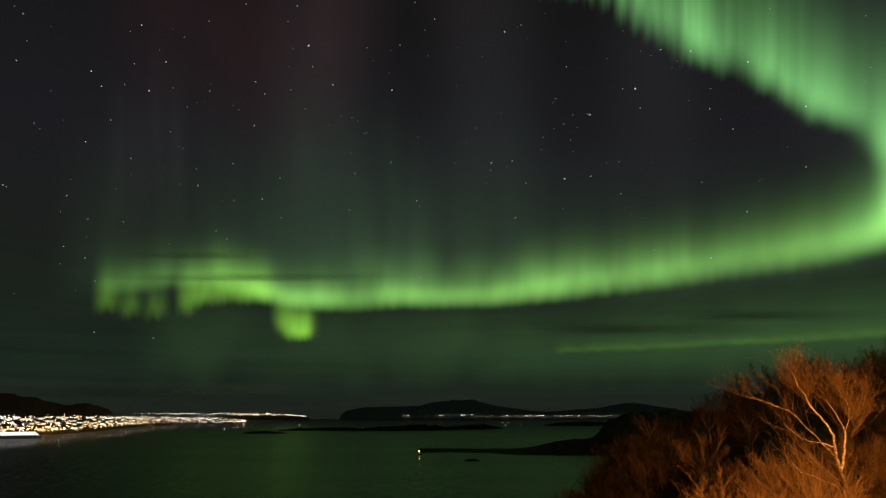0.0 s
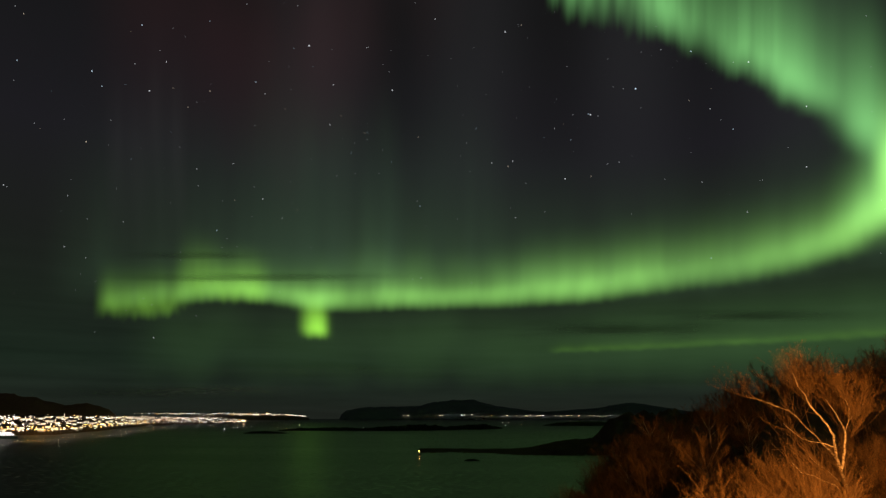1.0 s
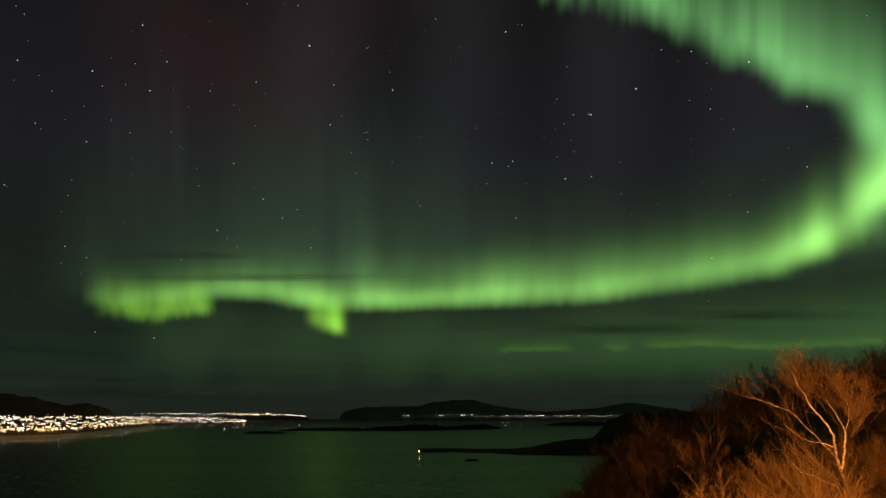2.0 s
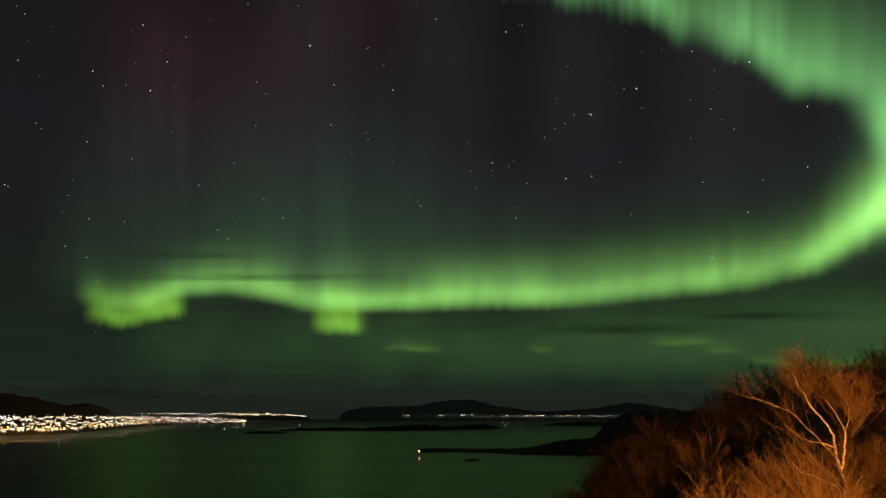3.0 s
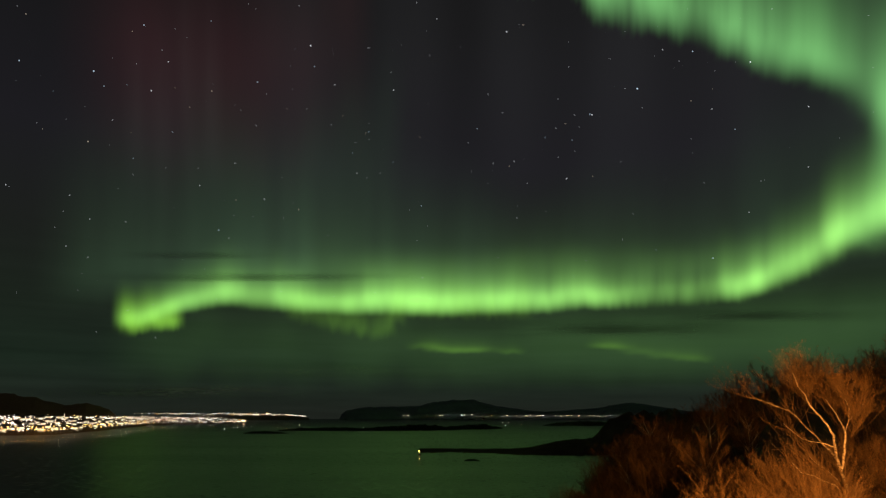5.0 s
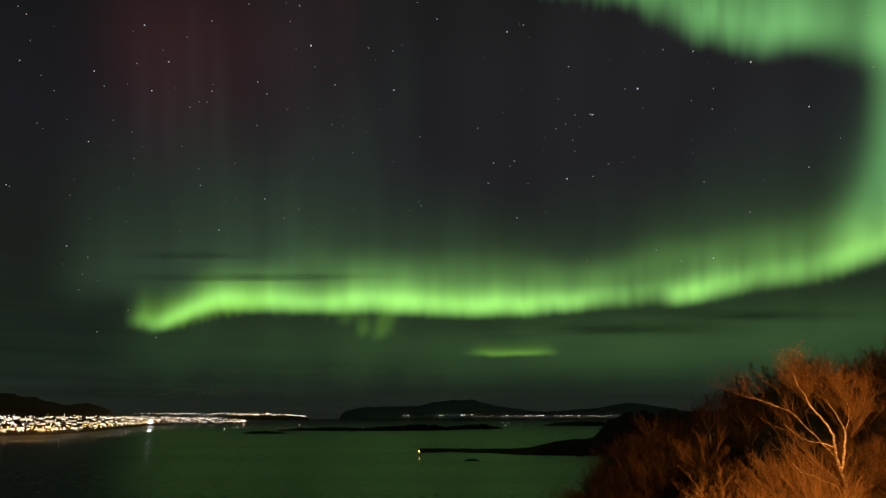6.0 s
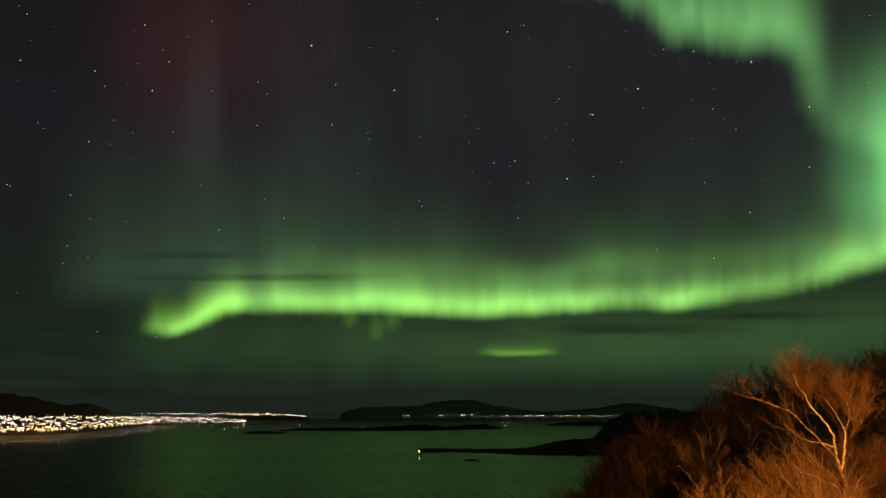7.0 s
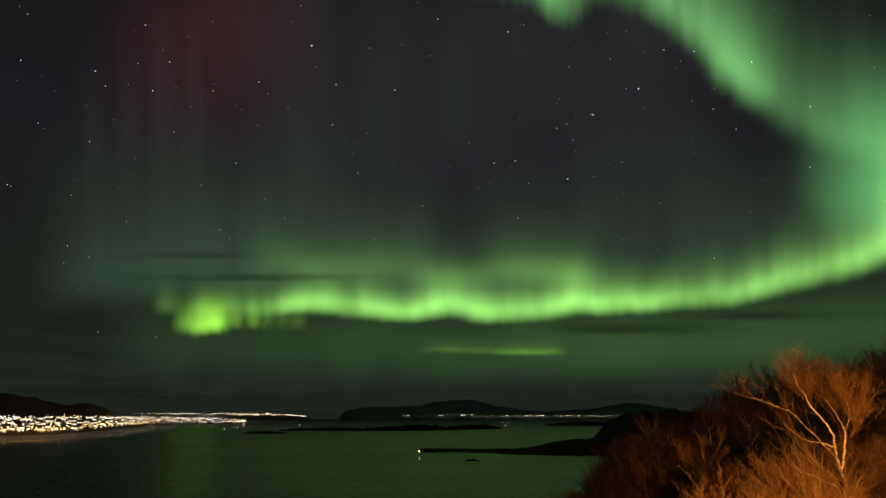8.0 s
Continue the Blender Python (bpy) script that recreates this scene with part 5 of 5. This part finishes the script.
def spread(rows, count, unit):
    """Where count rays stand along the curtain so that they crowd where it is bright; those left over go on beyond its end. Rows: bearing, height, brightness."""
    pts = np.array(rows)
    if unit:
        last, before = pts[-1], pts[-2]
        way = (last - before)[:2] / max(1e-6, np.hypot(*(last - before)[:2]))
        pts = np.vstack([pts, [*(last[:2] + way * 60.0), last[2]]])
    step = np.hypot(np.diff(pts[:, 0]), np.diff(pts[:, 1]))
    run = np.concatenate([[0], np.cumsum(step)])
    fine = np.linspace(0, run[-1], 2400)
    az, el, b = (np.interp(fine, run, pts[:, i]) for i in range(3))
    total = np.concatenate([[0], np.cumsum((b[1:] + b[:-1]) / 2 * np.diff(fine))])
    want = (np.arange(count) + 0.5) * (unit or total[-1] / count)
    return np.interp(want, total, az), np.interp(want, total, el)


def aurora(name, label, times, count, unit, gain, tint, wide, tall, fade, mesh_data, clump=(0.0, 0.0, 0.0), pace=0.31, even=0.15):
    """A curtain of rays that drift along it. unit: brightness times degrees of one ray, or 0 to share them all out; wide: width of a ray in degrees;
    gain, wide, tall, fade: strength, height in metres and how slowly it fades, along the curtain; clump: how far neighbours vary together in
    strength, in height and in the place of the foot (degrees); pace: how quickly; even: how far single rays vary."""
    root = tagged(new(name), label, "aurora")
    keyed = [(t, *spread(rows, count, unit)) for t, rows in times]
    rnd = random.Random(len(name))
    rays = []
    for i in range(count):
        ob = new("ray", mesh_data)
        ob.parent = root
        u = i / max(1, count - 1)
        wave = [noise.noise(Vector((i * pace, 3.7 * k + len(name), 0.5))) + 0.5 * noise.noise(Vector((i * pace * 2.7, 5.1 * k, 2.5))) for k in range(3)]
        broad = wide if isinstance(wide, (int, float)) else float(np.interp(u, *zip(*wide)))
        dist = min(4400.0, FOOT / math.tan(radians(max(4.0, float(np.mean([k[2][i] for k in keyed]))))))
        ob.scale = (dist * radians(broad) * rnd.uniform(0.85, 1.2), min(180.0, dist * radians(broad) * 0.6), float(np.interp(u, *zip(*tall))) * rnd.uniform(1 - even, 1 + even) * (1 + clump[1] * wave[1]))
        g = float(np.interp(u, *zip(*gain))) * rnd.uniform(0.88, 1.12) * max(0.15, 1 + clump[0] * wave[0])
        ob.color = (tint[0] * g, tint[1] * g, tint[2] * g, float(np.interp(u, *zip(*fade))) * rnd.uniform(1 - even, 1 + even))
        lines = []
        for t, az, el in keyed:
            q = min(4400.0, FOOT / math.tan(radians(max(4.0, el[i]))))
            a, rise = radians(az[i]), radians(el[i] + clump[2] * wave[2])
            foot = Matrix.Translation((q * math.sin(a), q * math.cos(a), 40 + q * math.tan(rise)))
            lines.append((t, foot @ DIP @ pose(0, 0, 0, 0, 0, -az[i])))
        rays.append((ob, lines))
    return root, rays


MOVING = []
GREEN, LIME, PALE = (0.250, 0.62, 0.120), (0.250, 0.62, 0.05), (0.215, 0.62, 0.185)
for name, label, rows, count, unit, gain, tint, wide, tall, fade, data, clump in (
        ("aurora_curtain", "bright green aurora curtain with drifting vertical rays", BAND, 190, 0.47, ((0, 0.36), (0.02, 0.64), (0.12, 0.65), (0.25, 0.70), (1, 0.75)), GREEN, 3.2,
         ((0, 300), (0.12, 310), (0.24, 370), (0.6, 360), (0.8, 310), (1, 300)), ((0, 0.28), (0.2, 0.30), (1, 0.30)), RAY_MESH, (0.35, 0.2, 0.2)),
        ("overhead_aurora", "broad pale green aurora arm sweeping overhead", ARM, 80, 0.50, ((0, 0.18), (0.2, 0.23), (0.32, 0.47), (1, 0.62)), PALE, ((0, 4.5), (0.2, 3.6), (0.32, 2.5), (1, 2.8)),
         ((0, 420), (0.12, 400), (0.22, 340), (1, 330)), ((0, 0.36), (0.3, 0.30), (1, 0.30)), CRISP_MESH, (0.75, 0.3, 1.0)),
        ("aurora_hook", "yellow-green hooked fold at the end of the curtain", HOOK, 16, 0, ((0, 0.30), (1, 0.30)), LIME, 2.3, ((0, 320), (1, 320)), ((0, 0.42), (1, 0.42)), SOFT_MESH, (0.4, 0.3, 0.3)),
        ("aurora_spur", "short yellow-green spur below the aurora curtain", SPUR, 18, 0, ((0, 0.15), (1, 0.15)), LIME, 2.5, ((0, 320), (1, 320)), ((0, 0.6), (1, 0.6)), SOFT_MESH, (0.4, 0.1, 0.15)),
        ("aurora_patch", "low narrow lime green aurora patch between clouds", LOW, 16, 0, ((0, 0.18), (1, 0.18)), LIME, 4.2, ((0, 180), (1, 180)), ((0, 0.25), (1, 0.25)), SOFT_MESH, (0.4, 0.2, 0.1)),
        ("aurora_upper_curtain", "dim green second curtain behind the bright one", UPPER, 40, 0, ((0, 0.145), (1, 0.15)), GREEN, 6, ((0, 400), (1, 400)), ((0, 0.23), (1, 0.23)), RAY_MESH, (0.5, 0.4, 0.4)),
        ("aurora_glow", "faint tall grey-green aurora veil over the sky", GLOW, 62, 0, ((0, 0.0215), (0.5, 0.0215), (1, 0.024)), (0.45, 1.0, 0.48), 8.0,
         ((0, 1150), (0.25, 1100), (0.42, 900), (0.6, 700), (0.8, 900), (1, 1000)), ((0, 0.28), (0.6, 0.29), (1, 0.32)), GLEAM_MESH, (0.4, 0.3, 0.3)),
        ("aurora_haze", "faint green aurora haze low over the hills", HAZE, 20, 0, ((0, 0.062), (1, 0.069)), (0.40, 1.0, 0.26), 14.0, ((0, 900), (1, 900)), ((0, 0.4), (1, 0.4)), VEIL_MESH, (0, 0, 0)),
        ("aurora_fill", "dim green aurora glow within the bend of the curtain", FILL, 8, 0, ((0, 0.075), (1, 0.075)), (0.28, 1.0, 0.30), 9.0, ((0, 620), (1, 620)), ((0, 0.7), (1, 0.7)), SOFT_MESH, (0, 0, 0)),
        ("aurora_pale_ray", "faint tall whitish aurora rays", PALE_RAYS, 4, 0, ((0, 0.007), (1, 0.009)), (0.95, 0.95, 0.9), 2.6, ((0, 800), (1, 800)), ((0, 0.8), (1, 0.8)), VEIL_MESH, (0, 0, 0)),
        ("aurora_green_veil", "faint green aurora veil high among the stars", GREEN_VEIL, 3, 0, ((0, 0.006), (1, 0.007)), (0.35, 1.0, 0.40), 6.0, ((0, 420), (1, 420)), ((0, 0.8), (1, 0.8)), VEIL_MESH, (0, 0, 0)),
        ("aurora_dusk_glow", "very faint mauve aurora veil high in the sky", DUSK, 8, 0, ((0, 0.011), (1, 0.012)), (0.9, 0.92, 1.0), 16.0, ((0, 2000), (1, 2000)), ((0, 0.9), (1, 0.9)), VEIL_MESH, (0, 0, 0)),
        ("aurora_red_glow", "faint tall dark red aurora veil", RED_GLOW, 8, 0, ((0, 0.011), (1, 0.012)), (1.0, 0.20, 0.24), 11.0, ((0, 800), (1, 800)), ((0, 0.9), (1, 0.9)), VEIL_MESH, (0.3, 0.3, 1.5))):
    _, rays = aurora(name, label, rows, count, unit, gain, tint, wide, tall, fade, data, clump, *((0.13, 0.04) if data is RAY_MESH else (0.24, 0.08)))
    MOVING.append(rays)


def motions():
    for rays in MOVING:
        for ob, lines in rays:
            walk(ob, lines)
    # the ferry leaves, the searchlight sweeps past
    rows = []
    for t, az in ((0.0, -35.6), (0.5, -36.2), (1.0, -37.15), (1.5, -37.9), (2.0, -38.7), (3.0, -40.5), (8.0, -50.0)):
        q = bearing(az, 0, 1255)
        rows.append((t, pose(q.x, q.y, 0, 0, 0, -az)))
    walk(ship, rows)
    walk(searchlight, [(t, pose(0, 0, 15.0, 0, 0, turn)) for t, turn in ((0.0, 170), (3.0, 160), (4.6, 130), (5.4, 72), (5.8, 38), (6.1, 6), (6.45, -10), (6.7, -36), (6.9, -62), (7.2, -82), (8.0, -110))])
    # the stars turn slowly about the pole
    walk(stars, [(t, pose(0, 0, 40, 0.0, 0.16 * t / 8 - 0.08, -0.23 * t / 8 + 0.115)) for t in (0.0, 4.0, 8.0)])


motions()
